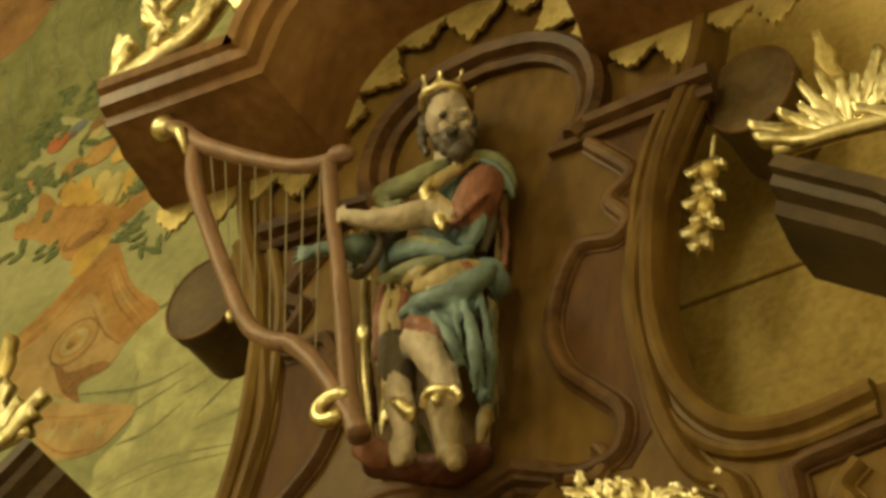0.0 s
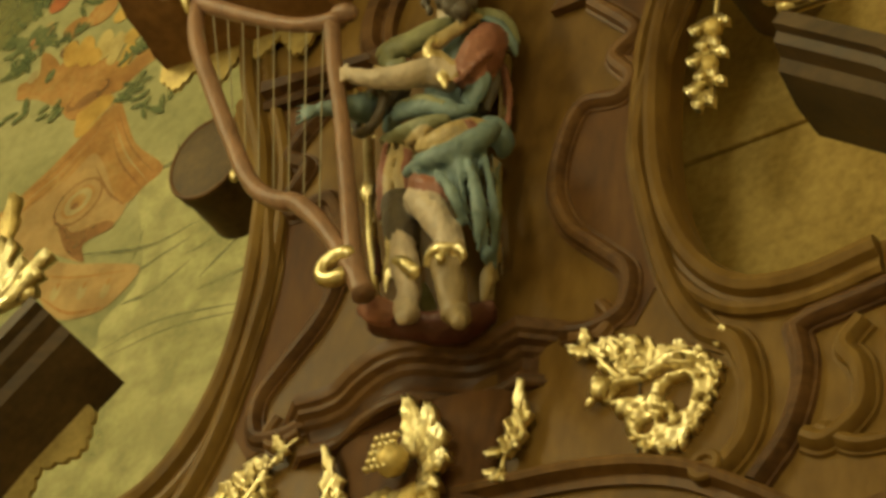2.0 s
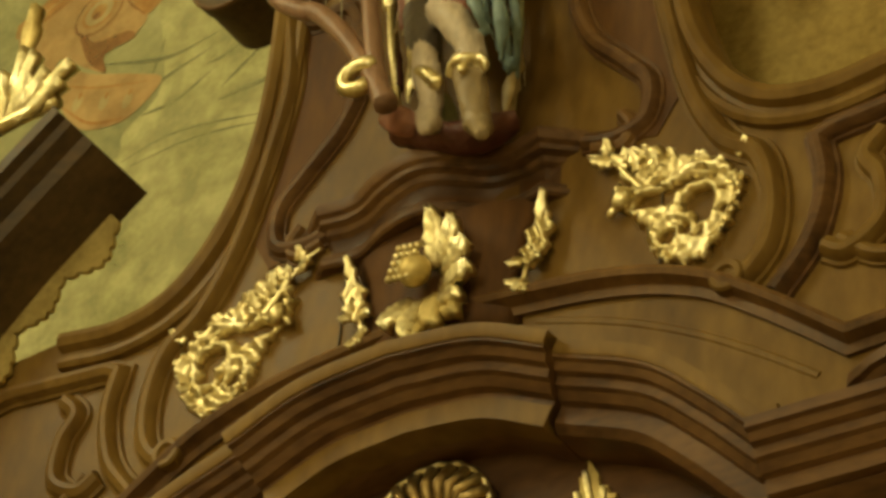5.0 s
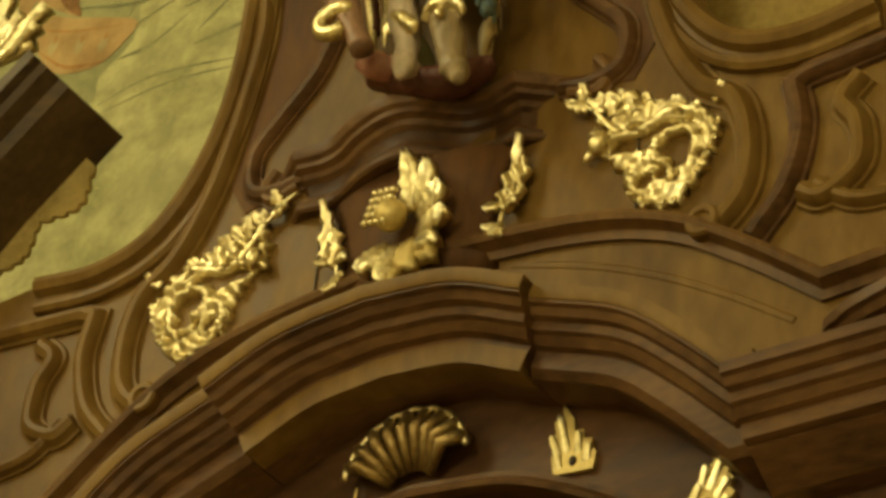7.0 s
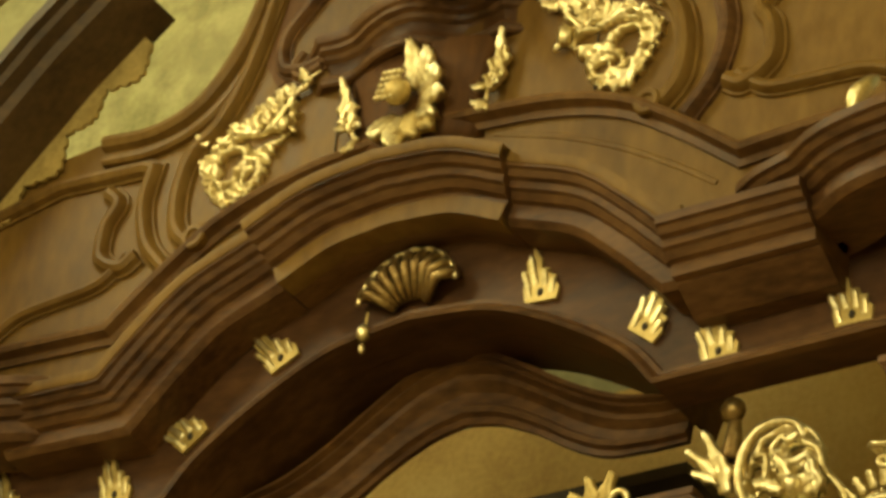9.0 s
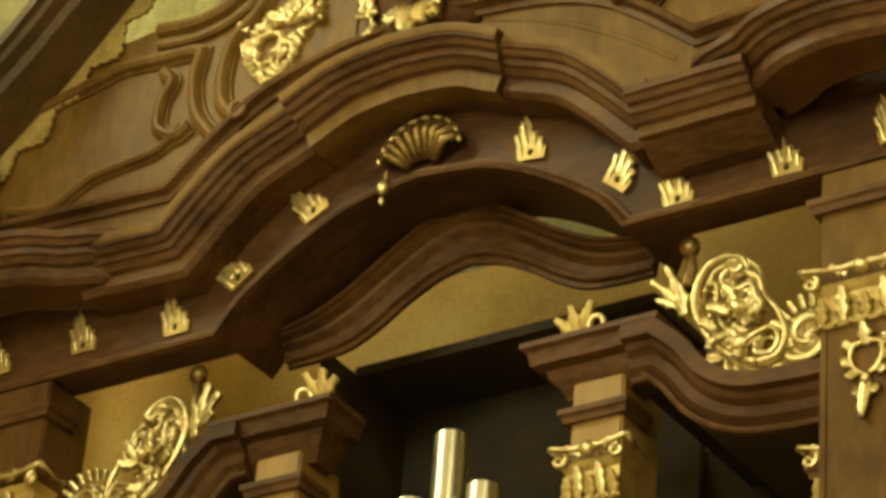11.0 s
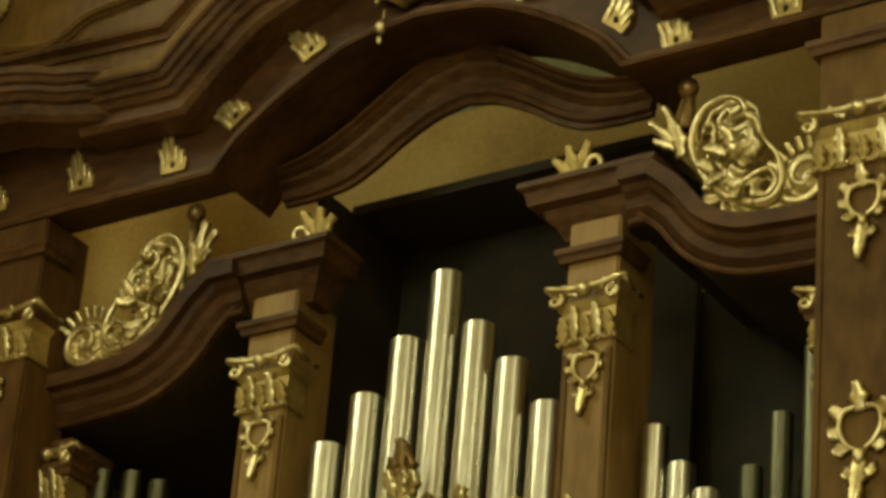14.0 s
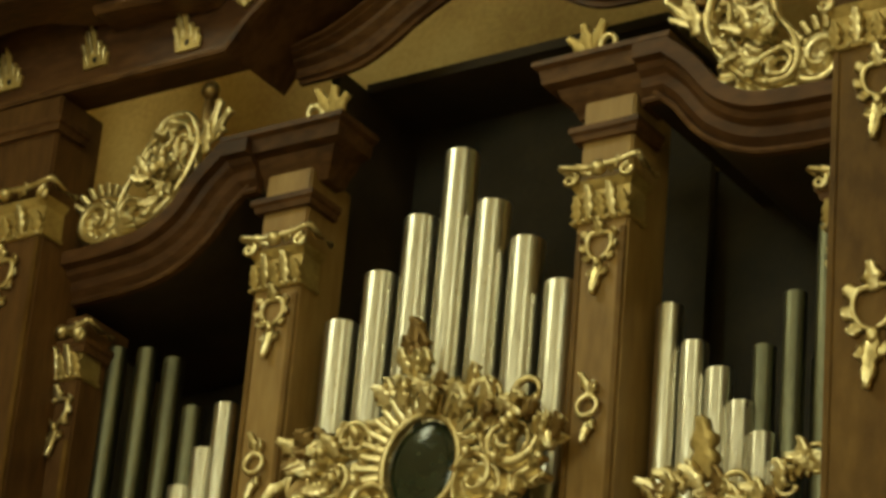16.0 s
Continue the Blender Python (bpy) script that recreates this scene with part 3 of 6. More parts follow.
def pierced_bm(inside, relief, h0, h1, z0, z1, y, s=1, cell=0.0065, thick=0.012):
    """A carved and pierced plate on the front: kept where inside(h, z) holds, with its surface raised by relief(h, z)."""
    bm = bmesh.new()
    nx, nz = int((h1 - h0) / cell) + 1, int((z1 - z0) / cell) + 1
    keep = [[inside(h0 + (i + 0.5) * cell, z0 + (j + 0.5) * cell) for j in range(nz)] for i in range(nx)]
    front, back = {}, {}
    def corner(store, i, j, lift):
        if (i, j) not in store:
            h, z = h0 + i * cell, z0 + j * cell
            store[(i, j)] = bm.verts.new(place(h, z, y - (relief(h, z) if lift else -thick), s))
        return store[(i, j)]
    for i in range(nx):
        for j in range(nz):
            if not keep[i][j]:
                continue
            ring = ((i, j), (i + 1, j), (i + 1, j + 1), (i, j + 1))
            bm.faces.new([corner(front, *q, True) for q in ring])
            for (a, b), (di, dj) in zip(((0, 1), (1, 2), (2, 3), (3, 0)), ((0, -1), (1, 0), (0, 1), (-1, 0))):
                u, v = i + di, j + dj
                if not (0 <= u < nx and 0 <= v < nz and keep[u][v]):
                    p, q = ring[a], ring[b]
                    bm.faces.new([corner(front, *p, True), corner(front, *q, True), corner(back, *q, False), corner(back, *p, False)])
    for k in range(3):
        bmesh.ops.smooth_vert(bm, verts=list(front.values()), factor=0.5, use_axis_x=True, use_axis_y=k == 0, use_axis_z=True)
    return bm


def swirl(centres, pitch=0.036, depth=0.014, base=0.014):
    """Relief of spiral ridges round the nearest of several centres (h, z, turn)."""
    def relief(h, z):
        c = min(centres, key=lambda q: math.hypot(h - q[0], z - q[1]))
        d, a = math.hypot(h - c[0], z - c[1]), math.atan2(z - c[1], h - c[0])
        return base + depth * math.sin(2 * math.pi * d / pitch + c[2] * a) + 0.004 * math.sin(9 * a)
    return relief


def hollow(holes, grow=1.0):
    def test(h, z):
        return any(((h - a) / p) ** 2 + ((z - b) / q) ** 2 < grow for a, b, p, q in holes)
    return test


# pierced rocaille ornaments on the upper board
ROC_RADII = (0.18, 0.145, 0.135, 0.13, 0.13, 0.12, 0.19, 0.245, 0.215, 0.20, 0.135, 0.118, 0.11, 0.14, 0.165, 0.20, 0.21, 0.195, 0.175, 0.175)
ROC_HOLES = hollow([(0.549, 8.517, 0.016, 0.017), (0.625, 8.45, 0.022, 0.008), (0.695, 8.42, 0.037, 0.012), (0.61, 8.40, 0.046, 0.02), (0.739, 8.355, 0.034, 0.025), (0.751, 8.305, 0.022, 0.018), (0.655, 8.269, 0.019, 0.021), (0.697, 8.28, 0.010, 0.014), (0.737, 8.254, 0.014, 0.012), (0.744, 8.447, 0.009, 0.008), (0.774, 8.418, 0.009, 0.008), (0.799, 8.371, 0.009, 0.008), (0.808, 8.303, 0.012, 0.009), (0.529, 8.482, 0.018, 0.007)], 1.8)


def rocaille_shape(h, z):
    a = math.degrees(math.atan2(z - 8.38, h - 0.68)) % 360 / 18
    i = int(a)
    r = ROC_RADII[i % 20] + (ROC_RADII[(i + 1) % 20] - ROC_RADII[i % 20]) * (a - i)
    r *= 1 + 0.05 * math.sin(a * 7.5) + 0.03 * math.sin(a * 17)
    return math.hypot(h - 0.68, z - 8.38) < r and not ROC_HOLES(h, z)


for s in (-1, 1):
    o = thing("rocaille_ornament", place(0.69, 8.35, -0.05, s), "pierced gilded rocaille ornament on the walnut board", "ornament", "gilded rocaille pair")
    y = -0.075
    part("band", bar_bm([(0.77, 8.425), (0.70, 8.448), (0.63, 8.435)], (0.004, 0.008), y + 0.002, s), GOLD, o, smooth=True)
    part("stem", bar_bm([(0.58, 8.44), (0.54, 8.49), (0.50, 8.545), (0.45, 8.59), (0.41, 8.61)], (0.012, 0.004), y, s), GOLD, o, smooth=True)
    part("bud", egg_bm(place(0.525, 8.425, y - 0.008, s), (0.028, 0.024, 0.034), (0, 20, 0), 10), GOLD, o, smooth=True)
    part("bud", egg_bm(place(0.495, 8.40, y, s), (0.012, 0.012, 0.022), (0, 40 * s, 0), 8), GOLD, o, smooth=True)
    for i in range(24):
        a = -115 + 235 * i / 23
        r = float(np.interp(a % 360 / 18, range(21), ROC_RADII + ROC_RADII[:1])) - 0.022
        part("frill", leaf_bm((0.68 + r * math.cos(radians(a)), 8.38 + r * math.sin(radians(a))), a + 30 * math.sin(2.4 * i), 0.024 + 0.006 * math.sin(1.9 * i), 0.030, -0.064, s, 1, 0.010), GOLD, o, smooth=True)
    part("pierced_plate", pierced_bm(rocaille_shape, swirl([(0.72, 8.34, 1), (0.55, 8.49, -1), (0.66, 8.28, 1)], 0.06, 0.008, 0.013), 0.40, 0.92, 8.12, 8.66, -0.062, s), GOLD, o, smooth=True)
    for b, a, l in (((0.555, 8.505), 85, 0.06), ((0.53, 8.525), 120, 0.055), ((0.60, 8.475), 60, 0.055), ((0.485, 8.555), 150, 0.055), ((0.50, 8.54), 30, 0.05), ((0.46, 8.58), 60, 0.05), ((0.84, 8.45), 30, 0.05)):
        part("leaf", leaf_bm(b, a, l, 0.042, y + 0.004, s, 2, 0.016, 25), GOLD, o, smooth=True)

# flower ornament under the console
o = thing("flower_ornament", (X0, -0.13, 8.35), "gilded carved flower and palm leaves under the console", "ornament")
for b, a, l, w in (((0.0, 8.36), 80, 0.18, 0.075), ((0.02, 8.36), 55, 0.14, 0.07), ((0.03, 8.33), 25, 0.12, 0.07), ((0.03, 8.30), -8, 0.12, 0.075), ((0.03, 8.27), -40, 0.11, 0.075), ((0.0, 8.27), -75, 0.14, 0.085), ((-0.03, 8.27), -100, 0.15, 0.085), ((-0.05, 8.28), -130, 0.12, 0.07), ((0.05, 8.24), -60, 0.10, 0.065), ((-0.02, 8.22), -90, 0.10, 0.07)):
    part("leaf", leaf_bm(b, a, l * 0.92, w * 1.05, -0.128, 1, 4, 0.034, 16), GOLD if a % 3 else GOLD_DULL, o, smooth=True)
part("bud", egg_bm((X0 - 0.03, -0.165, 8.34), (0.045, 0.04, 0.045), seg=14), GOLD_DULL, o, smooth=True)
for i in range(5):
    for j in range(4):
        part("seed", egg_bm((X0 - 0.10 + 0.022 * j + 0.006 * i, -0.175 - 0.004 * j, 8.33 + 0.022 * i - 0.006 * j), (0.011, 0.011, 0.011), seg=6), GOLD, o, smooth=True)
for s in (-1, 1):
    o = thing("drop_ornament", place(0.27, 8.35, -0.05, s), "slender gilded leaf drop beside the console", "ornament", "console drops")
    dh = 0.0 if s > 0 else -0.01
    part("stem", bar_bm([(0.30 + dh, 8.46), (0.28 + dh, 8.37), (0.255 + dh, 8.31), (0.25 + dh, 8.23)], (0.004, 0.008), -0.085, s), GOLD, o, smooth=True)
    shape = lambda h, z: abs(h - 0.278 - dh - 0.22 * (z - 8.36)) < 0.036 * math.sin(math.pi * min(1, max(0, (8.47 - z) / 0.17))) ** 0.7 * (1 + 0.25 * math.sin(110 * z)) and math.hypot(h - 0.285 - dh, z - 8.37) > 0.009 and math.hypot(h - 0.272 - dh, z - 8.345) > 0.008
    part("pierced_plate", pierced_bm(shape, lambda h, z: 0.012 + 0.006 * math.sin(160 * h + 70 * z), 0.2, 0.36, 8.28, 8.49, -0.085, s, 0.005), GOLD, o, smooth=True)
    for b, a, l in (((0.285, 8.42), 78, 0.10), ((0.26, 8.33), 205, 0.05), ((0.27, 8.33), -30, 0.04), ((0.255, 8.27), 250, 0.05), ((0.255, 8.25), 175, 0.04), ((0.25, 8.25), -60, 0.04)):
        part("leaf", leaf_bm((b[0] + dh, b[1]), a, l, 0.034, -0.09, s, 2, 0.016), GOLD, o, smooth=True)

# palmettes on the frieze
def palmette(h, z, s, tilt=0, y=-0.002):
    o = thing("palmette", place(h, z - 0.04, y, s), "small gilded palmette on the dark frieze", "ornament", "frieze palmettes")
    m = place(h, z - 0.055, y, s)
    t = radians(tilt)
    def at(u, v):
        return (m.x - X0 + u * math.cos(t) - v * math.sin(t), m.z + u * math.sin(t) + v * math.cos(t))
    shape = [(-0.052, 0.0), (0.056, 0.0), (0.060, 0.045), (0.044, 0.062), (0.044, 0.085), (0.022, 0.088), (0.016, 0.112), (-0.008, 0.116), (-0.014, 0.148), (-0.050, 0.196), (-0.044, 0.148), (-0.068, 0.150), (-0.060, 0.112), (-0.074, 0.104), (-0.056, 0.07), (-0.064, 0.05)]
    part("plate", board_bm([(X0 + u, v) for u, v in (at(*q) for q in shape)], y - 0.012, y), GOLD_DULL, o)
    for u, v, a, l in ((-0.02, 0.05, 106, 0.115), (0.008, 0.045, 92, 0.062), (-0.042, 0.04, 112, 0.07), (0.034, 0.02, 86, 0.05), (-0.04, 0.008, 100, 0.05)):
        part("leaf", leaf_bm(at(u, v), a + tilt, l, 0.026, y - 0.010, 1, 1, 0.007), GOLD, o, smooth=True)
    part("boss", egg_bm(place(*at(-0.002, 0.03), y - 0.012), (0.011, 0.008, 0.014), seg=8), WOOD_DARK, o, smooth=True)


for s, rows in ((-1, ((1.50, 7.28, 0), (1.06, 7.25, 0), (0.77, 7.40, 38), (0.46, 7.60, 28), (1.92, 7.28, 0))), (1, ((0.455, 7.58, -5), (0.80, 7.37, -40), (1.06, 7.22, 0), (1.47, 7.23, 0), (1.86, 7.25, 0)))):
    for h, z, tilt in rows:
        palmette(h, z, s, tilt)
o = thing("shell_ornament", (X0, 0.0, 7.658), "dull gilded scallop shell on the crown of the arch", "ornament")
for i in range(9):
    a = 160 - 140 * i / 8
    tip = (0.17 * math.cos(radians(a)), 7.638 + 0.15 * math.sin(radians(a)))
    part("rib", tube_bm([place(0.10 * math.cos(radians(a)) * 0.6, 7.618 + 0.03 * math.sin(radians(a)), -0.02), place((tip[0]) * 0.75, 7.618 + (tip[1] - 7.618) * 0.72, -0.075), place(*tip, -0.05), place(tip[0] * 1.03, tip[1] + 0.004, -0.02)], [0.012, 0.017, 0.020, 0.012], 8, 1.0), GOLD_OLD, o, smooth=True)
part("rim", bar_bm([(0.175 * math.cos(radians(a)), 7.643 + 0.16 * math.sin(radians(a)) + 0.006 * (i % 2)) for i, a in enumerate(range(175, 4, -10))], (0.009, 0.009), -0.05, n=3), GOLD, o, smooth=True)
o = thing("pendant_drop", (X0 - 0.15, -0.01, 7.528), "small gilded bell pendant below the shell", "ornament")
part("cord", bar_bm([(-0.15, 7.638), (-0.155, 7.578)], (0.004, 0.004), -0.03), GOLD_DULL, o)
part("bell", egg_bm((X0 - 0.155, -0.035, 7.563), (0.024, 0.02, 0.03), seg=10), GOLD, o, smooth=True)
part("drop", egg_bm((X0 - 0.155, -0.035, 7.508), (0.011, 0.011, 0.02), seg=8), GOLD, o, smooth=True)

# openwork crests on the wing rails
CREST_HOLES = hollow([(1.11, 6.84, 0.022, 0.05), (1.16, 6.945, 0.03, 0.022), (1.235, 6.915, 0.028, 0.016), (1.20, 6.76, 0.02, 0.014), (1.27, 6.73, 0.022, 0.016), (1.15, 6.73, 0.016, 0.02), (1.25, 6.845, 0.016, 0.012), (1.335, 6.645, 0.022, 0.018), (1.22, 6.67, 0.014, 0.014), (1.32, 6.74, 0.014, 0.02)])


def crest_shape(h, z):
    if CREST_HOLES(h, z):
        return False
    rail_top = float(np.interp(h, [0.92, 1.02, 1.12, 1.25, 1.42, 1.75], [6.80, 6.71, 6.60, 6.53, 6.51, 6.50]))
    oval = ((h - 1.19) / 0.135) ** 2 + ((z - 6.84) / 0.17) ** 2 < 1
    foot = math.hypot(h - 1.49, z - 6.63) < 0.10 or (1.10 < h < 1.50 and z < min(6.80, rail_top + 0.16 + 0.012 * math.sin(60 * h)))
    return z > rail_top and (oval or foot)


for s in (-1, 1):
    o = thing("openwork_crest", place(1.22, 6.7, 0.13, s), "large openwork gilded scroll crest on the curved wing rail", "ornament", "wing crests")
    y = 0.12
    part("pierced_plate", pierced_bm(crest_shape, swirl([(1.20, 6.88, 1), (1.33, 6.65, -1), (1.49, 6.63, 1), (1.15, 6.76, 1), (1.25, 6.77, -1)], 0.055, 0.010, 0.012), 0.94, 1.66, 6.46, 7.12, 0.138, s), GOLD, o, smooth=True)
    part("oval_scroll", bar_bm([(1.261, 6.937), (1.24, 6.986), (1.184, 7.011), (1.12, 7.0), (1.079, 6.951), (1.061, 6.868), (1.086, 6.776), (1.142, 6.687), (1.217, 6.616), (1.301, 6.579)], (0.013, 0.018), y, s), GOLD, o, smooth=True)
    part("side_scroll", bar_bm([(1.255, 6.93), (1.304, 6.893), (1.326, 6.823), (1.38, 6.746), (1.403, 6.656), (1.373, 6.589), (1.301, 6.579)], (0.012, 0.015), y, s), GOLD, o, smooth=True)
    part("curl", bar_bm([(1.113, 6.91), (1.149, 6.90), (1.144, 6.815), (1.108, 6.759)], (0.012, 0.007), y - 0.01, s), GOLD, o, smooth=True)
    part("curl", bar_bm([(1.177, 6.893), (1.231, 6.864), (1.277, 6.874), (1.291, 6.821), (1.237, 6.813), (1.2, 6.855)], (0.012, 0.008), y - 0.012, s), GOLD, o, smooth=True)
    part("curl", bar_bm([(1.258, 6.659), (1.299, 6.681), (1.356, 6.692), (1.386, 6.643), (1.359, 6.599), (1.311, 6.604)], (0.009, 0.012), y - 0.01, s), GOLD, o, smooth=True)
    part("curl", bar_bm([(1.25, 6.95), (1.22, 6.93), (1.20, 6.95), (1.17, 6.92), (1.18, 6.89)], (0.012, 0.007), y - 0.015, s), GOLD, o, smooth=True)
    part("volute", scroll_bm((1.487, 6.635), 0.098, 0.015, -140, 330, 0.019, 0.010, y, s), GOLD, o, smooth=True)
    for i in range(8):
        a = 35 + 115 * i / 7
        part("frill", leaf_bm((1.487 + 0.105 * math.cos(radians(a)), 6.635 + 0.105 * math.sin(radians(a))), a, 0.048, 0.036, y + 0.01, s, 1, 0.014), GOLD, o, smooth=True)
    for b, a, l in (((1.21, 6.79), 80, 0.09), ((1.20, 6.78), 140, 0.08), ((1.25, 6.78), 30, 0.09), ((1.26, 6.77), -20, 0.08), ((1.19, 6.71), 200, 0.07), ((1.21, 6.68), -50, 0.08), ((1.25, 6.65), 250, 0.06), ((1.15, 6.73), 130, 0.06), ((1.30, 6.74), 60, 0.07)):
        part("leaf", leaf_bm(b, a, l, 0.048, y - 0.008, s, 3, 0.022, 45), GOLD, o, smooth=True)
    part("bud", egg_bm(place(1.235, 6.79, y - 0.025, s), (0.026, 0.022, 0.028), seg=10), GOLD, o, smooth=True)
    for b, a, l, w in (((1.018, 6.84), 103, 0.19, 0.045), ((1.01, 6.86), 128, 0.15, 0.04), ((1.02, 6.82), 90, 0.12, 0.06), ((1.0, 6.86), 150, 0.08, 0.035)):
        part("leaf", leaf_bm(b, a, l, w, y + 0.005, s, 2, 0.02, 12), GOLD, o, smooth=True)
    part("finial_stem", bar_bm([(1.03, 6.93), (1.037, 6.99), (1.04, 7.05)], (0.032, 0.020), y + 0.01, s), GOLD_OLD, o, smooth=True)
    part("finial", egg_bm(place(1.035, 7.085, y + 0.005, s), (0.038, 0.032, 0.040), seg=12), GOLD_OLD, o, smooth=True)
    # small crest on the inner cornice
    o = thing("leaf_crest", place(0.50, 6.87, 0.14, s), "small gilded leaf crest on the pilaster cornice", "ornament", "inner crests")
    k = 0.47 if s < 0 else 0.60
    fan(o, (k, 6.86), 60, 140, 3, 0.11, 0.055, 0.14, s, lobes=2, rise=0.02, mat=GOLD_DULL)
    part("scroll", scroll_bm((k + 0.08, 6.88), 0.04, 0.015, 200, -80, 0.014, 0.01, 0.14, s), GOLD, o, smooth=True)

# capitals and drops of the pilasters
def capital(cx, y, w, z, cut=0.0):
    o = thing("gilded_capital", (cx, y, z - 0.2), "gilded composite capital with small volutes on the pilaster", "capital", "pilaster capitals")
    c = cx - X0
    part("bell", plan_bm([(cx - w / 2, y + 0.1), (cx - w / 2, y - 0.002), (cx + w / 2, y - 0.002), (cx + w / 2, y + 0.1)], [(-0.002, z - 0.2), (0.012, z - 0.2), (0.016, z - 0.19), (0.006, z - 0.185), (0.004, z - 0.08), (0.02, z - 0.06), (0.026, z - 0.05), (-0.002, z - 0.05)]), GOLD_DULL, o)
    for k in (-1, 1):
        part("volute", scroll_bm((c + k * (w / 2 + 0.012), z - 0.042), 0.030, 0.006, 90, 90 + k * 430, 0.012, 0.007, y - 0.03), GOLD, o, smooth=True)
        part("abacus", bar_bm([(c, z - 0.008), (c + k * w * 0.28, z - 0.012), (c + k * (w / 2 + 0.05), z + 0.008)], (0.013, 0.011), y - 0.045), GOLD, o, smooth=True)
        part("abacus_return", tube_bm([(cx + k * (w / 2 + 0.05), y - 0.045, z + 0.008), (cx + k * (w / 2 + 0.03), y + 0.04, z), (cx + k * (w / 2 + 0.03), y + 0.12, z)], 0.012, 7), GOLD, o, smooth=True)
        part("flower", leaf_bm((c + k * w * 0.16, z - 0.03), 90 - k * 60, 0.06, 0.04, y - 0.03, 1, 2, 0.016), GOLD, o, smooth=True)
    part("boss", egg_bm((cx, y - 0.045, z - 0.02), (0.03, 0.025, 0.028), seg=9), GOLD, o, smooth=True)
    for i in range(5):
        u = c + w * (i - 2) * 0.23
        part("leaf", leaf_bm((u, z - 0.195), 90 + 3 * (i - 2), 0.085 + 0.035 * (i % 2), 0.05, y - 0.006 - 0.006 * (i % 2), 1, 3, 0.022), GOLD if i % 2 else GOLD_DULL, o, smooth=True)
    for i in range(7):
        part("bead", egg_bm((cx + w * (i - 3) * 0.155, y - 0.018, z - 0.192), (0.010, 0.009, 0.009), seg=6), GOLD, o, smooth=True)
    return o


def drop(cx, y, z, k=1.0):
    o = thing("leaf_drop", (cx, y, z - 0.05), "small gilded leaf drop on the pilaster shaft", "ornament", "pilaster drops")
    c = cx - X0
    for m in (-1, 1):
        part("side_scroll", bar_bm([(c + m * 0.012 * k, z + 0.045 * k), (c + m * 0.040 * k, z + 0.035 * k), (c + m * 0.046 * k, z - 0.002 * k), (c + m * 0.030 * k, z - 0.035 * k), (c + m * 0.008 * k, z - 0.05 * k)], (0.011, 0.008), y - 0.01), GOLD, o, smooth=True)
        for b, a, l in (((0.040, 0.03), 40, 0.038), ((0.044, -0.005), -5, 0.032), ((0.034, -0.035), -50, 0.036), ((0.016, -0.085), -65, 0.04)):
            part("leaf", leaf_bm((c + m * b[0] * k, z + b[1] * k), a if m > 0 else 180 - a, l * 0.75 * k, 0.045 * k, y - 0.005, 1, 1, 0.012), GOLD, o, smooth=True)
    part("crown_leaf", leaf_bm((c, z + 0.035 * k), 95, 0.06 * k, 0.045 * k, y - 0.006, 1, 2, 0.018), GOLD, o, smooth=True)
    part("tail_leaf", leaf_bm((c, z - 0.05 * k), 266, 0.13 * k, 0.042 * k, y - 0.006, 1, 4, 0.016), GOLD, o, smooth=True)
    part("bud", egg_bm((cx, y - 0.018, z - 0.065 * k), (0.014 * k, 0.011, 0.018 * k), seg=8), GOLD, o, smooth=True)


def link_drop(cx, y, z):
    o = thing("link_drop", (cx, y, z - 0.05), "gilded ring and leaf drop on the pilaster shaft", "ornament", "pilaster drops")
    c = cx - X0
    part("ring", scroll_bm((c, z - 0.02), 0.04, 0.034, 80, 430, 0.011, 0.009, y - 0.01), GOLD, o, smooth=True)
    for zz, a, l in ((z + 0.02, 110, 0.08), (z + 0.02, 60, 0.05), (z - 0.06, 265, 0.09), (z - 0.06, 300, 0.05)):
        part("leaf", leaf_bm((c, zz), a, l, 0.035, y - 0.006, 1, 2, 0.016), GOLD, o, smooth=True)


for s in (-1, 1):
    cx = X0 + s * 0.665
    capital(cx, 0.18, 0.2, 6.43)
    drop(cx, 0.18, 6.14)
    link_drop(cx, 0.18, 5.58)
    capital(X0 + s * 1.585, 0.16, 0.15, 6.22)
    drop(X0 + s * 1.585, 0.16, 5.90)
    cx = X0 + s * 1.78
    capital(cx, -0.04, 0.34, 6.73)
    drop(cx, -0.04, 6.40, 1.2)
    drop(cx, -0.04, 5.62, 1.5)

# cartouche with an oval glass in front of the pipes
o = thing("gilded_cartouche", (X0 + 0.06, 0.1, 5.4), "large gilded rocaille cartouche with a dark oval glass", "cartouche")
y, c = 0.10, (0.08, 5.42)
part("glass", egg_bm((X0 + c[0], y + 0.02, c[1]), (0.135, 0.02, 0.16), seg=24), material("dark_glass", [(0.01, 0.014, 0.008), (0.02, 0.03, 0.016)], 0.12, scale=8, bump=0.1), o, "dark green oval glass", smooth=True)
ring = [(c[0] + 0.15 * math.cos(radians(a)), c[1] + 0.175 * math.sin(radians(a))) for a in range(-120, 301, 20)]
part("frame", bar_bm(ring, (0.013, 0.013), y - 0.008, n=3), GOLD, o, smooth=True)
for i in range(21):
    a = -8 + 196 * i / 20
    part("ray", leaf_bm((c[0] + 0.155 * math.cos(radians(a)), c[1] + 0.18 * math.sin(radians(a))), a, 0.078 + 0.012 * (i % 2), 0.038, y - 0.012, 1, 1, 0.016), GOLD, o, smooth=True)
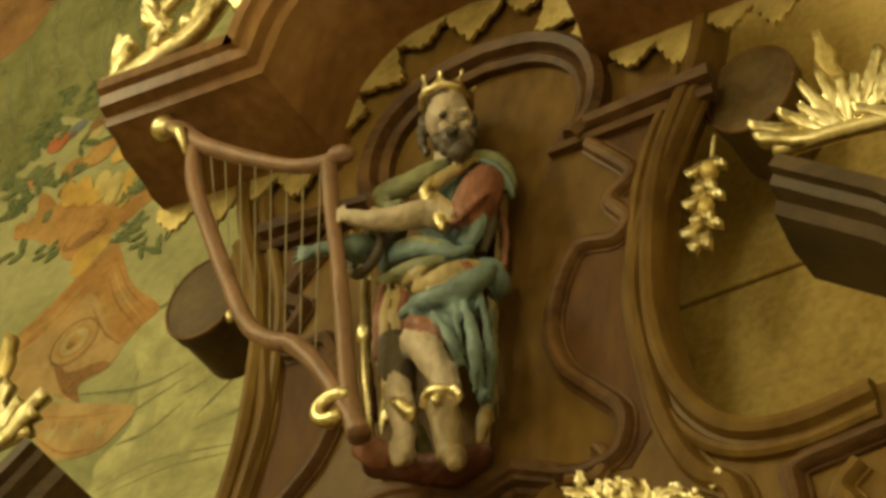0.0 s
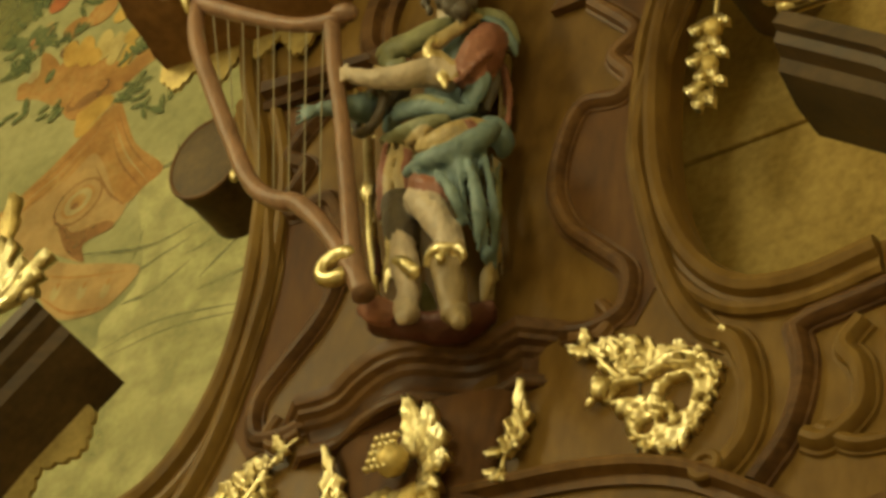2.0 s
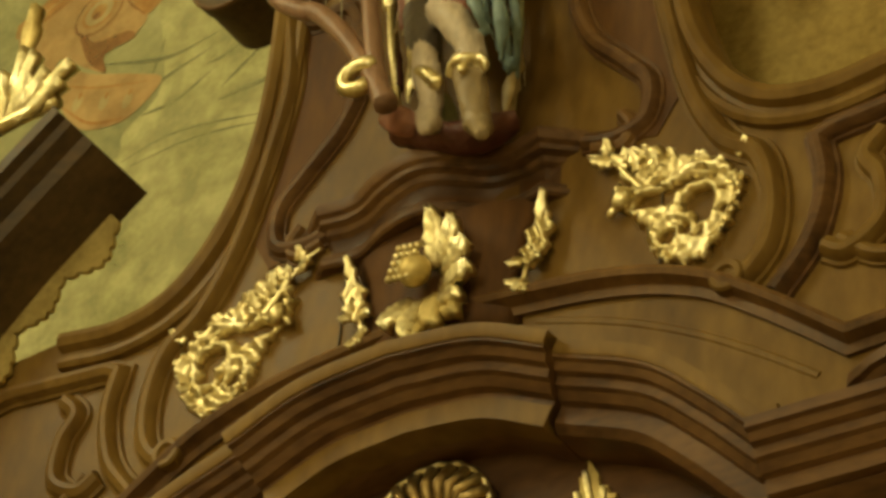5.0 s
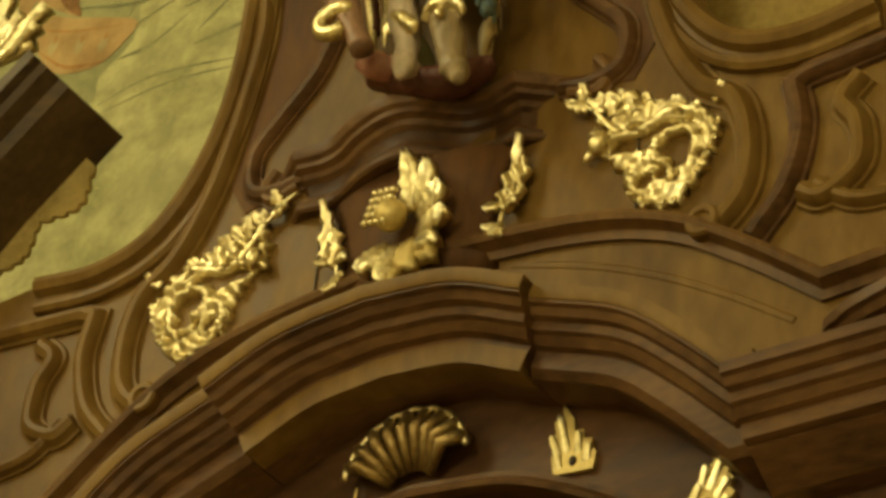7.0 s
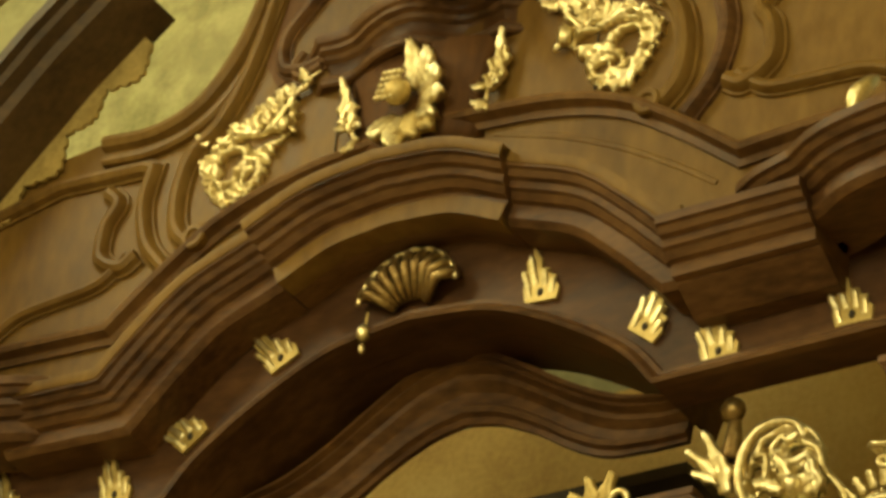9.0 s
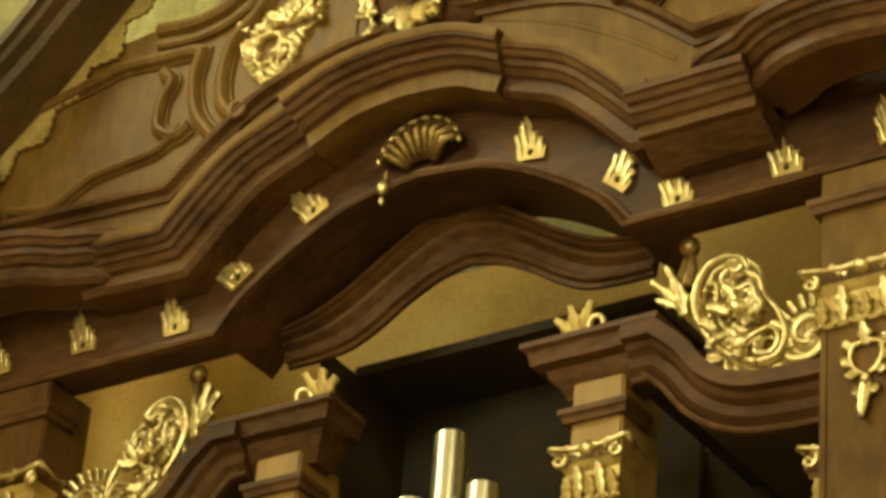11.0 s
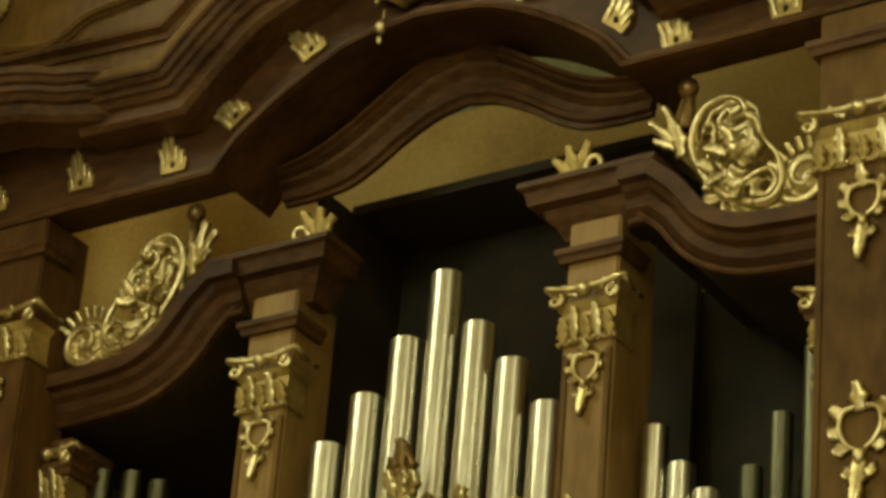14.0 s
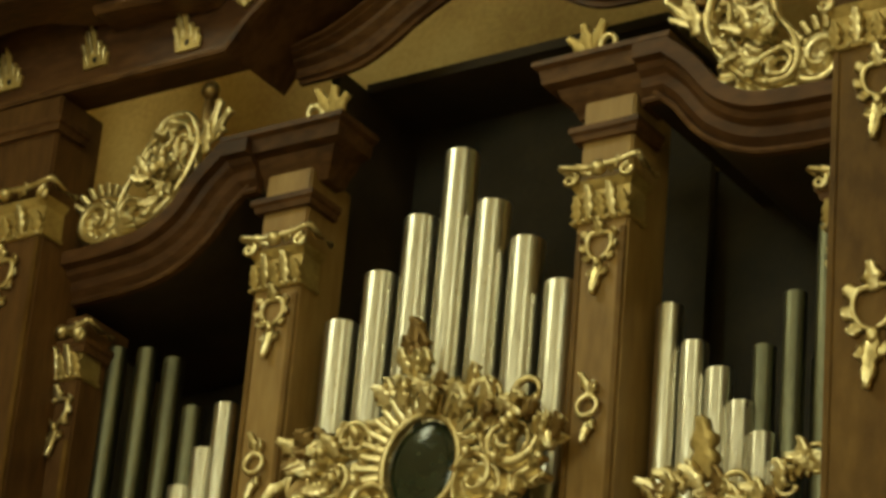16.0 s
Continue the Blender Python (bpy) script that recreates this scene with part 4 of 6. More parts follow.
CART_HOLES = hollow([(0.08, 5.42, 0.15, 0.175), (0.36, 5.50, 0.03, 0.022), (0.45, 5.44, 0.022, 0.04), (-0.22, 5.47, 0.03, 0.02), (-0.30, 5.38, 0.03, 0.02), (0.30, 5.60, 0.018, 0.014), (-0.14, 5.56, 0.016, 0.02), (0.52, 5.55, 0.016, 0.02)])


def cartouche_shape(h, z):
    a = math.atan2((z - 5.42) / 0.45, h - 0.08)
    r = math.hypot(h - 0.08, (z - 5.42) / 0.46)
    return z > 5.12 and r < 0.50 * (1 + 0.08 * math.sin(9 * a) + 0.05 * math.sin(23 * a)) and not CART_HOLES(h, z)


part("pierced_plate", pierced_bm(cartouche_shape, swirl([(0.42, 5.46, 1), (0.28, 5.60, -1), (-0.26, 5.42, -1), (-0.16, 5.54, 1), (0.50, 5.58, 1), (0.32, 5.32, 1), (-0.38, 5.36, 1), (-0.1, 5.28, -1)], 0.06, 0.018, 0.02), -0.50, 0.66, 5.1, 5.72, 0.115), GOLD, o, smooth=True)
part("finial", leaf_bm((0.04, 5.66), 92, 0.28, 0.08, y, 1, 5, 0.035), GOLD_OLD, o, smooth=True)
for b, a, l in (((0.03, 5.74), 130, 0.10), ((0.05, 5.73), 40, 0.10), ((0.03, 5.80), 125, 0.08), ((0.05, 5.80), 55, 0.08), ((0.04, 5.85), 80, 0.09), ((0.04, 5.72), 90, 0.10)):
    part("leaf", leaf_bm(b, a, l, 0.06, y - 0.015, 1, 3, 0.03, 40 if a < 90 else -40), GOLD_OLD if l < 0.1 else GOLD, o, smooth=True)
fan(o, (0.05, 5.62), 40, 145, 5, 0.11, 0.06, y - 0.01, lobes=3, rise=0.03)
for cc, r0, r1, a0, a1 in (((0.42, 5.46), 0.15, 0.03, 110, -330), ((0.33, 5.60), 0.10, 0.03, 200, -90), ((-0.26, 5.42), 0.13, 0.03, 70, 470), ((-0.20, 5.54), 0.08, 0.025, -20, 260), ((0.30, 5.34), 0.09, 0.03, 160, -160), ((-0.36, 5.40), 0.10, 0.03, 100, 400), ((0.50, 5.60), 0.08, 0.02, 220, -40), ((-0.12, 5.30), 0.08, 0.02, 30, 330)):
    part("scroll", scroll_bm(cc, r0, r1, a0, a1, 0.015, 0.009, y - 0.012), GOLD, o, smooth=True)
rng = random.Random(4)
for i in range(46):
    a = rng.uniform(-25, 205)
    r = rng.uniform(0.33, 0.52)
    b = (c[0] + r * math.cos(radians(a)) * 1.02, c[1] + 0.02 + r * 0.42 * math.sin(radians(a)))
    part("leaf", leaf_bm(b, a + rng.uniform(-60, 60), rng.uniform(0.05, 0.11), rng.uniform(0.05, 0.085), y - rng.uniform(0.0, 0.04), 1, rng.choice((2, 3, 4)), 0.03, rng.uniform(-70, 70)), GOLD if i % 4 else GOLD_OLD, o, smooth=True)
for i in range(10):
    part("bud", egg_bm((X0 + c[0] + rng.choice((-1, 1)) * rng.uniform(0.2, 0.44), y - 0.05, c[1] + rng.uniform(-0.05, 0.15)), (0.02, 0.018, 0.022), seg=8), GOLD, o, smooth=True)
# smaller cartouche before the side field
o = thing("gilded_cartouche", (X0 + 1.27, 0.1, 5.1), "gilded rocaille cresting before the side pipes", "cartouche")
part("finial", leaf_bm((1.15, 5.20), 90, 0.20, 0.10, 0.10, 1, 3, 0.035), GOLD_DULL, o, smooth=True)
for i in range(30):
    t = i / 29
    part("leaf", leaf_bm((0.98 + 0.62 * t, 5.12 + 0.06 * math.sin(9 * t)), 90 + 50 * math.sin(2.7 * i), 0.09 + 0.03 * math.sin(1.7 * i), 0.06, 0.10 - 0.01 * (i % 3), 1, 3, 0.03, 40), GOLD if i % 3 else GOLD_OLD, o, smooth=True)
for cc, a0, a1 in (((1.05, 5.16), 20, 330), ((1.27, 5.15), 160, -160), ((1.45, 5.14), 20, 330), ((1.54, 5.20), 160, -160)):
    part("scroll", scroll_bm(cc, 0.07, 0.02, a0, a1, 0.012, 0.008, 0.085), GOLD, o, smooth=True)

# ---- the harp player ----
from mathutils.bvhtree import BVHTree


def paint(name, c, rough=0.45, spread=0.22):
    return material(name, [tuple(v * (1 - spread) for v in c), c, tuple(min(1, v * (1 + spread)) for v in c)], rough, scale=16, stretch=(1, 1, 0.4), bump=0.55, fine=45, gloss=0.4, deep=0.02)


SKIN, BLUE, GREEN = paint("pale_flesh_paint", (0.50, 0.41, 0.31)), paint("blue_grey_paint", (0.17, 0.235, 0.24)), paint("sage_paint", (0.22, 0.225, 0.125))
PINK, BROWN, CREAM = paint("faded_rose_paint", (0.26, 0.11, 0.075)), paint("dark_beard_paint", (0.09, 0.07, 0.05)), paint("cream_gilt_paint", (0.40, 0.30, 0.14))
BOOT = paint("worn_boot_paint", (0.26, 0.19, 0.10))
DARK_RED = paint("dark_red_paint", (0.10, 0.035, 0.025))
statue_mats = [SKIN, BLUE, GREEN, PINK, BROWN, CREAM, GOLD, DARK_RED, BOOT]
statue_bm = bmesh.new()


def add(bm, slot):
    """Joins a piece into the figure with the given paint."""
    for f in bm.faces:
        f.material_index, f.smooth = slot, True
    me = bpy.data.meshes.new("piece")
    bm.to_mesh(me)
    bm.free()
    statue_bm.from_mesh(me)
    bpy.data.meshes.remove(me)


def carve(bm, grain):
    """Fuses the joined pieces into one carved skin that keeps their paints, with slightly uneven tool marks."""
    bmesh.ops.recalc_face_normals(bm, faces=bm.faces)
    raw = bpy.data.meshes.new("statue_rough")
    bm.to_mesh(raw)
    bm.faces.ensure_lookup_table()
    tree, slots = BVHTree.FromBMesh(bm), [f.material_index for f in bm.faces]
    ob = new("statue_rough", raw)
    mod = ob.modifiers.new("fuse", "REMESH")
    mod.mode, mod.voxel_size = "VOXEL", grain
    graph = bpy.context.evaluated_depsgraph_get()
    me = bpy.data.meshes.new_from_object(ob.evaluated_get(graph))
    bpy.data.objects.remove(ob)
    bpy.data.meshes.remove(raw)
    bm.free()
    skin_bm = bmesh.new()
    skin_bm.from_mesh(me)
    for f in skin_bm.faces:
        f.material_index, f.smooth = slots[tree.find_nearest(f.calc_center_median())[2]], True
    for k in range(2):
        bmesh.ops.smooth_vert(skin_bm, verts=skin_bm.verts, factor=0.5, use_axis_x=True, use_axis_y=True, use_axis_z=True)
    for v in skin_bm.verts:
        v.co += v.normal * (0.004 * noise.noise(v.co * 22) + 0.002 * noise.noise(v.co * 60))
    me.name = "statue"
    me.materials.clear()
    for m in statue_mats:
        me.materials.append(m)
    skin_bm.to_mesh(me)
    skin_bm.free()
    return me


def limb(pts, rad, slot, k=12, flat=1.0):
    line = flow(pts, 5)
    r = [p[0] for p in flow([(q, 0) for q in rad], 5)]
    add(tube_bm(line, r, k, flat), slot)


def cloth(edge_a, edge_b, slot, folds=6, depth=0.02, n=26, m=12, thick=0.012):
    """Hanging cloth between two lines, with folds that deepen towards the second."""
    A, B = flow(edge_a, 8), flow(edge_b, 8)
    bm = bmesh.new()
    def pick(L, t):
        q = t * (len(L) - 1)
        i = min(int(q), len(L) - 2)
        return Vector(L[i]).lerp(Vector(L[i + 1]), q - i)
    front, back = [], []
    for i in range(n + 1):
        t = i / n
        for j in range(m + 1):
            u = j / m
            p = pick(A, t).lerp(pick(B, t), u)
            w = depth * (0.35 + u) * (math.sin(2 * math.pi * folds * t + 1.2 * u) + 0.45 * math.sin(2 * math.pi * folds * 1.7 * t + 2 - u))
            p = p + Vector((0.35 * w, -w, 0))
            front.append(bm.verts.new(p))
            back.append(bm.verts.new(p + Vector((0, thick, 0))))
    for i in range(n):
        for j in range(m):
            a = i * (m + 1) + j
            bm.faces.new((front[a], front[a + 1], front[a + m + 2], front[a + m + 1]))
            bm.faces.new((back[a], back[a + m + 1], back[a + m + 2], back[a + 1]))
    for i in range(n):
        for j in (0, m):
            a, b = i * (m + 1) + j, (i + 1) * (m + 1) + j
            bm.faces.new((front[a], front[b], back[b], back[a]))
    for j in range(m):
        for i in (0, n):
            a = i * (m + 1) + j
            bm.faces.new((front[a], back[a], back[a + 1], front[a + 1]))
    add(bm, slot)


# torso under the cloth
limb([(0.070, -0.120, 9.276), (0.063, -0.130, 9.437), (0.065, -0.140, 9.599), (0.072, -0.140, 9.750), (0.054, -0.140, 9.848)], (0.099, 0.092, 0.089, 0.083, 0.046), 1, 16, 0.70)
# head, hair, beard and crown
limb([(0.078, -0.170, 9.788), (0.066, -0.190, 9.866), (0.073, -0.200, 9.922)], (0.046, 0.038, 0.037), 0)
add(egg_bm((0.077, -0.210, 9.998), (0.063, 0.077, 0.083), (-14, 8, 0), 20), 0)
add(egg_bm((0.155, -0.285, 9.928), (0.011, 0.015, 0.011), (0, 0, 0), 8), 0)
add(egg_bm((0.159, -0.300, 9.876), (0.012, 0.017, 0.020), (0, 0, 0), 8), 0)
add(egg_bm((0.100, -0.275, 9.948), (0.014, 0.008, 0.008), (0, 0, 0), 8), 4)
add(egg_bm((0.098, -0.275, 9.970), (0.020, 0.011, 0.008), (0, 0, 0), 8), 0)
add(egg_bm((0.175, -0.275, 9.911), (0.014, 0.008, 0.008), (0, 0, 0), 8), 4)
add(egg_bm((0.173, -0.275, 9.933), (0.020, 0.011, 0.008), (0, 0, 0), 8), 0)
add(egg_bm((0.108, -0.275, 9.901), (0.018, 0.012, 0.018), (0, 0, 0), 8), 0)
add(egg_bm((0.178, -0.270, 9.876), (0.018, 0.012, 0.018), (0, 0, 0), 8), 0)
add(egg_bm((0.129, -0.235, 9.863), (0.055, 0.049, 0.042), (10, 0, 0), 14), 4)
add(egg_bm((0.156, -0.290, 9.841), (0.026, 0.012, 0.008), (0, 0, 0), 8), 4)
add(egg_bm((0.067, -0.240, 9.889), (0.023, 0.023, 0.029), (0, 0, 0), 8), 4)
add(egg_bm((0.114, -0.260, 9.821), (0.025, 0.025, 0.031), (0, 0, 0), 8), 4)
add(egg_bm((0.158, -0.260, 9.786), (0.026, 0.026, 0.033), (0, 0, 0), 8), 4)
add(egg_bm((0.172, -0.240, 9.826), (0.023, 0.023, 0.029), (0, 0, 0), 8), 4)
add(egg_bm((0.128, -0.250, 9.801), (0.020, 0.020, 0.025), (0, 0, 0), 8), 4)
add(egg_bm((0.021, -0.150, 10.096), (0.077, 0.065, 0.080), (0, 0, 0), 14), 4)
add(egg_bm((-0.039, -0.170, 10.084), (0.021, 0.021, 0.031), (0, 0, 0), 8), 4)
add(egg_bm((-0.047, -0.170, 10.041), (0.020, 0.020, 0.030), (0, 0, 0), 8), 4)
add(egg_bm((-0.042, -0.165, 9.997), (0.017, 0.017, 0.026), (0, 0, 0), 8), 4)
add(egg_bm((-0.029, -0.160, 9.961), (0.014, 0.014, 0.020), (0, 0, 0), 8), 4)
add(egg_bm((0.130, -0.170, 10.001), (0.017, 0.017, 0.026), (0, 0, 0), 8), 4)
add(egg_bm((0.138, -0.170, 9.944), (0.017, 0.017, 0.026), (0, 0, 0), 8), 4)
CROWN = Vector((0.054, -0.200, 10.083))
add(tube_bm([CROWN + Vector((0.068 * math.cos(q), 0.072 * math.sin(q), 0.008 * math.cos(q))) for q in np.linspace(0, 2 * math.pi, 25)], 0.014, 6), 6)
for i in range(8):
    q = 2 * math.pi * i / 8 + 0.3
    d, tall = Vector((math.cos(q), math.sin(q), 0)), 0.042 + 0.016 * (i % 2)
    b = CROWN + d * 0.07
    add(tube_bm([b, b + d * 0.004 + Vector((0, 0, tall * 0.6)), b + d * 0.010 + Vector((0, 0, tall))], [0.024, 0.016, 0.006], 7, 0.5, up=tuple(d)), 6)
    add(egg_bm(b + d * 0.011 + Vector((0, 0, tall + 0.006)), (0.010, 0.010, 0.011), seg=7), 6)
# collar, mantle and sleeves
limb([(0.154, -0.190, 9.819), (0.123, -0.235, 9.743), (0.084, -0.255, 9.700), (0.049, -0.260, 9.668)], (0.023, 0.026, 0.028, 0.022), 5, 10, 0.70)
limb([(0.084, -0.270, 9.702), (0.070, -0.280, 9.656), (0.066, -0.280, 9.619)], (0.012, 0.017, 0.009), 6, 8, 1.00)
limb([(0.079, -0.275, 9.641), (0.111, -0.280, 9.572), (0.131, -0.280, 9.511), (0.140, -0.275, 9.477)], (0.017, 0.020, 0.017, 0.008), 6, 9, 0.70)
limb([(0.095, -0.265, 9.642), (0.138, -0.270, 9.568), (0.153, -0.260, 9.512)], (0.015, 0.020, 0.012), 5, 9, 0.70)
limb([(-0.125, -0.240, 9.767), (-0.067, -0.260, 9.738), (-0.008, -0.250, 9.748), (0.051, -0.230, 9.789), (0.095, -0.200, 9.816)], (0.025, 0.038, 0.037, 0.031, 0.022), 2, 12, 0.80)
limb([(-0.098, -0.260, 9.708), (-0.048, -0.275, 9.650), (-0.011, -0.270, 9.659)], (0.018, 0.022, 0.012), 2, 9, 1.00)
limb([(0.131, -0.170, 9.841), (0.178, -0.160, 9.827), (0.212, -0.130, 9.793), (0.234, -0.100, 9.742)], (0.025, 0.037, 0.040, 0.022), 2, 12, 0.80)
limb([(0.184, -0.190, 9.803), (0.223, -0.160, 9.772), (0.245, -0.130, 9.722), (0.249, -0.110, 9.689)], (0.011, 0.017, 0.017, 0.008), 1, 8, 1.00)
limb([(0.198, -0.170, 9.742), (0.197, -0.200, 9.650), (0.182, -0.220, 9.582), (0.166, -0.240, 9.529)], (0.049, 0.062, 0.055, 0.037), 3, 14, 1.00)
limb([(0.250, -0.205, 9.654), (0.238, -0.250, 9.577), (0.193, -0.245, 9.598)], (0.005, 0.011, 0.005), 3, 7, 1.00)
limb([(0.230, -0.217, 9.622), (0.220, -0.258, 9.549), (0.176, -0.245, 9.576)], (0.005, 0.011, 0.005), 3, 7, 1.00)
limb([(0.211, -0.229, 9.591), (0.201, -0.266, 9.521), (0.160, -0.245, 9.553)], (0.005, 0.011, 0.005), 3, 7, 1.00)
limb([(0.192, -0.241, 9.559), (0.183, -0.274, 9.492), (0.143, -0.245, 9.531)], (0.005, 0.011, 0.005), 3, 7, 1.00)
limb([(0.208, -0.200, 9.559), (0.185, -0.200, 9.505), (0.157, -0.200, 9.465)], (0.028, 0.037, 0.031), 1, 10, 0.70)
limb([(0.211, -0.160, 9.620), (0.199, -0.150, 9.552), (0.183, -0.150, 9.474)], (0.025, 0.031, 0.022), 4, 10, 0.60)
# the arm that reaches for the strings
limb([(0.143, -0.240, 9.540), (0.084, -0.280, 9.563), (0.020, -0.320, 9.539), (-0.054, -0.350, 9.543), (-0.118, -0.370, 9.566)], (0.040, 0.042, 0.037, 0.029, 0.022), 0)
add(egg_bm((-0.128, -0.375, 9.571), (0.025, 0.015, 0.018), (0, 0, 0), 10), 0)
limb([(-0.137, -0.375, 9.588), (-0.154, -0.385, 9.596), (-0.180, -0.390, 9.617)], (0.009, 0.008, 0.005), 0, 6, 1.00)
limb([(-0.131, -0.381, 9.570), (-0.152, -0.385, 9.578), (-0.188, -0.390, 9.595)], (0.009, 0.008, 0.005), 0, 6, 1.00)
limb([(-0.125, -0.387, 9.551), (-0.150, -0.385, 9.560), (-0.181, -0.390, 9.565)], (0.009, 0.008, 0.005), 0, 6, 1.00)
limb([(-0.119, -0.393, 9.532), (-0.148, -0.385, 9.541), (-0.158, -0.390, 9.529)], (0.009, 0.008, 0.005), 0, 6, 1.00)
limb([(-0.118, -0.380, 9.579), (-0.128, -0.385, 9.597), (-0.113, -0.390, 9.599)], (0.009, 0.008, 0.005), 0, 6, 1.00)
limb([(-0.056, -0.340, 9.589), (-0.026, -0.345, 9.554), (-0.011, -0.335, 9.517)], (0.014, 0.017, 0.012), 5, 8, 1.00)
# the other arm with a wide dark cuff, behind the harp
limb([(-0.087, -0.190, 9.670), (-0.114, -0.220, 9.603), (-0.130, -0.250, 9.548)], (0.046, 0.046, 0.040), 4)
add(tube_bm([Vector((-0.117, -0.270, 9.514)) + Vector((0.062 * math.cos(q), -0.02 * math.cos(q), 0.068 * math.sin(q))) for q in np.linspace(0, 2 * math.pi, 25)], 0.017, 8), 4)
limb([(-0.127, -0.240, 9.546), (-0.138, -0.290, 9.522), (-0.165, -0.330, 9.501), (-0.219, -0.360, 9.492)], (0.043, 0.040, 0.028, 0.022), 1)
add(egg_bm((-0.240, -0.370, 9.486), (0.025, 0.017, 0.023), (0, 0, 0), 10), 1)
limb([(-0.251, -0.372, 9.509), (-0.270, -0.378, 9.517), (-0.292, -0.380, 9.516)], (0.008, 0.006, 0.005), 1, 6, 1.00)
limb([(-0.249, -0.372, 9.493), (-0.268, -0.378, 9.497), (-0.289, -0.380, 9.494)], (0.008, 0.006, 0.005), 1, 6, 1.00)
limb([(-0.247, -0.372, 9.477), (-0.265, -0.378, 9.476), (-0.286, -0.380, 9.471)], (0.008, 0.006, 0.005), 1, 6, 1.00)
limb([(-0.245, -0.372, 9.461), (-0.263, -0.378, 9.456), (-0.283, -0.380, 9.448)], (0.008, 0.006, 0.005), 1, 6, 1.00)
add(egg_bm((-0.110, -0.310, 9.562), (0.009, 0.008, 0.011), (0, 0, 0), 7), 6)
add(egg_bm((-0.144, -0.310, 9.423), (0.009, 0.008, 0.011), (0, 0, 0), 7), 6)
add(egg_bm((-0.077, -0.290, 9.385), (0.009, 0.008, 0.011), (0, 0, 0), 7), 6)
add(egg_bm((-0.137, -0.320, 9.561), (0.009, 0.008, 0.011), (0, 0, 0), 7), 6)
# tunic gathered at the waist, and its hanging folds
limb([(-0.109, -0.200, 9.498), (-0.038, -0.240, 9.498), (0.069, -0.270, 9.452), (0.160, -0.250, 9.409), (0.189, -0.200, 9.450)], (0.022, 0.037, 0.037, 0.031, 0.015), 1, 12, 0.60)
limb([(-0.039, -0.255, 9.518), (0.059, -0.285, 9.470), (0.142, -0.280, 9.421)], (0.008, 0.012, 0.008), 2, 8, 1.00)
limb([(-0.105, -0.210, 9.450), (-0.005, -0.260, 9.390), (0.087, -0.285, 9.362), (0.159, -0.270, 9.359)], (0.014, 0.023, 0.023, 0.014), 2, 9, 1.00)
limb([(0.003, -0.240, 9.363), (0.077, -0.280, 9.333), (0.112, -0.280, 9.355)], (0.012, 0.022, 0.011), 5, 8, 1.00)
limb([(0.065, -0.270, 9.297), (0.151, -0.300, 9.260), (0.214, -0.290, 9.277), (0.241, -0.240, 9.331)], (0.022, 0.037, 0.040, 0.022), 5, 10, 0.80)
limb([(0.194, -0.290, 9.311), (0.235, -0.290, 9.280), (0.248, -0.270, 9.258)], (0.014, 0.022, 0.012), 3, 8, 1.00)
cloth([(-0.122, -0.180, 9.495), (-0.050, -0.210, 9.426), (0.019, -0.230, 9.375)], [(-0.134, -0.170, 9.168), (-0.058, -0.190, 9.182), (0.024, -0.220, 9.195)], 5, 3, 0.014, 26, 12)
limb([(-0.080, -0.230, 9.408), (-0.077, -0.240, 9.258), (-0.081, -0.220, 9.138)], (0.008, 0.014, 0.008), 3, 8, 1.00)
limb([(-0.053, -0.230, 9.396), (-0.048, -0.240, 9.261), (-0.050, -0.220, 9.155)], (0.008, 0.014, 0.008), 5, 8, 1.00)
limb([(-0.023, -0.230, 9.377), (-0.014, -0.240, 9.257), (-0.013, -0.220, 9.166)], (0.008, 0.014, 0.008), 5, 8, 1.00)
limb([(-0.001, -0.230, 9.359), (0.013, -0.240, 9.257), (0.019, -0.220, 9.185)], (0.008, 0.014, 0.008), 3, 8, 1.00)
# blue cloak slung round the hips
limb([(0.030, -0.270, 9.222), (0.118, -0.310, 9.194), (0.199, -0.310, 9.186), (0.249, -0.270, 9.241), (0.252, -0.210, 9.334)], (0.018, 0.031, 0.037, 0.043, 0.037), 1, 12, 0.80)
limb([(0.081, -0.300, 9.233), (0.182, -0.325, 9.189), (0.252, -0.300, 9.219), (0.259, -0.250, 9.298)], (0.008, 0.015, 0.018, 0.011), 1, 8, 1.00)
limb([(0.212, -0.200, 9.377), (0.236, -0.160, 9.374), (0.243, -0.130, 9.342), (0.230, -0.120, 9.310)], (0.025, 0.037, 0.031, 0.012), 1, 10, 1.00)
cloth([(0.033, -0.270, 9.229), (0.165, -0.310, 9.164), (0.250, -0.280, 9.192), (0.242, -0.140, 9.320)], [(0.092, -0.290, 9.141), (0.224, -0.300, 9.017), (0.262, -0.240, 8.883), (0.244, -0.120, 8.905)], 1, 2.2, 0.026, 44, 18)
limb([(0.166, -0.320, 9.131), (0.249, -0.340, 8.983), (0.244, -0.280, 8.937)], (0.008, 0.017, 0.008), 1, 8, 1.00)
limb([(0.252, -0.300, 9.155), (0.311, -0.320, 8.950), (0.277, -0.250, 8.860)], (0.008, 0.022, 0.008), 1, 8, 1.00)
limb([(0.258, -0.240, 9.221), (0.317, -0.260, 8.985), (0.263, -0.160, 8.896)], (0.008, 0.014, 0.008), 1, 8, 1.00)
limb([(0.075, -0.300, 9.146), (0.130, -0.315, 9.099), (0.174, -0.305, 9.064), (0.191, -0.290, 9.025)], (0.018, 0.026, 0.018, 0.008), 3, 9, 1.00)
add(egg_bm((0.169, -0.315, 9.082), (0.015, 0.009, 0.012), (0, 0, 0), 8), 6)
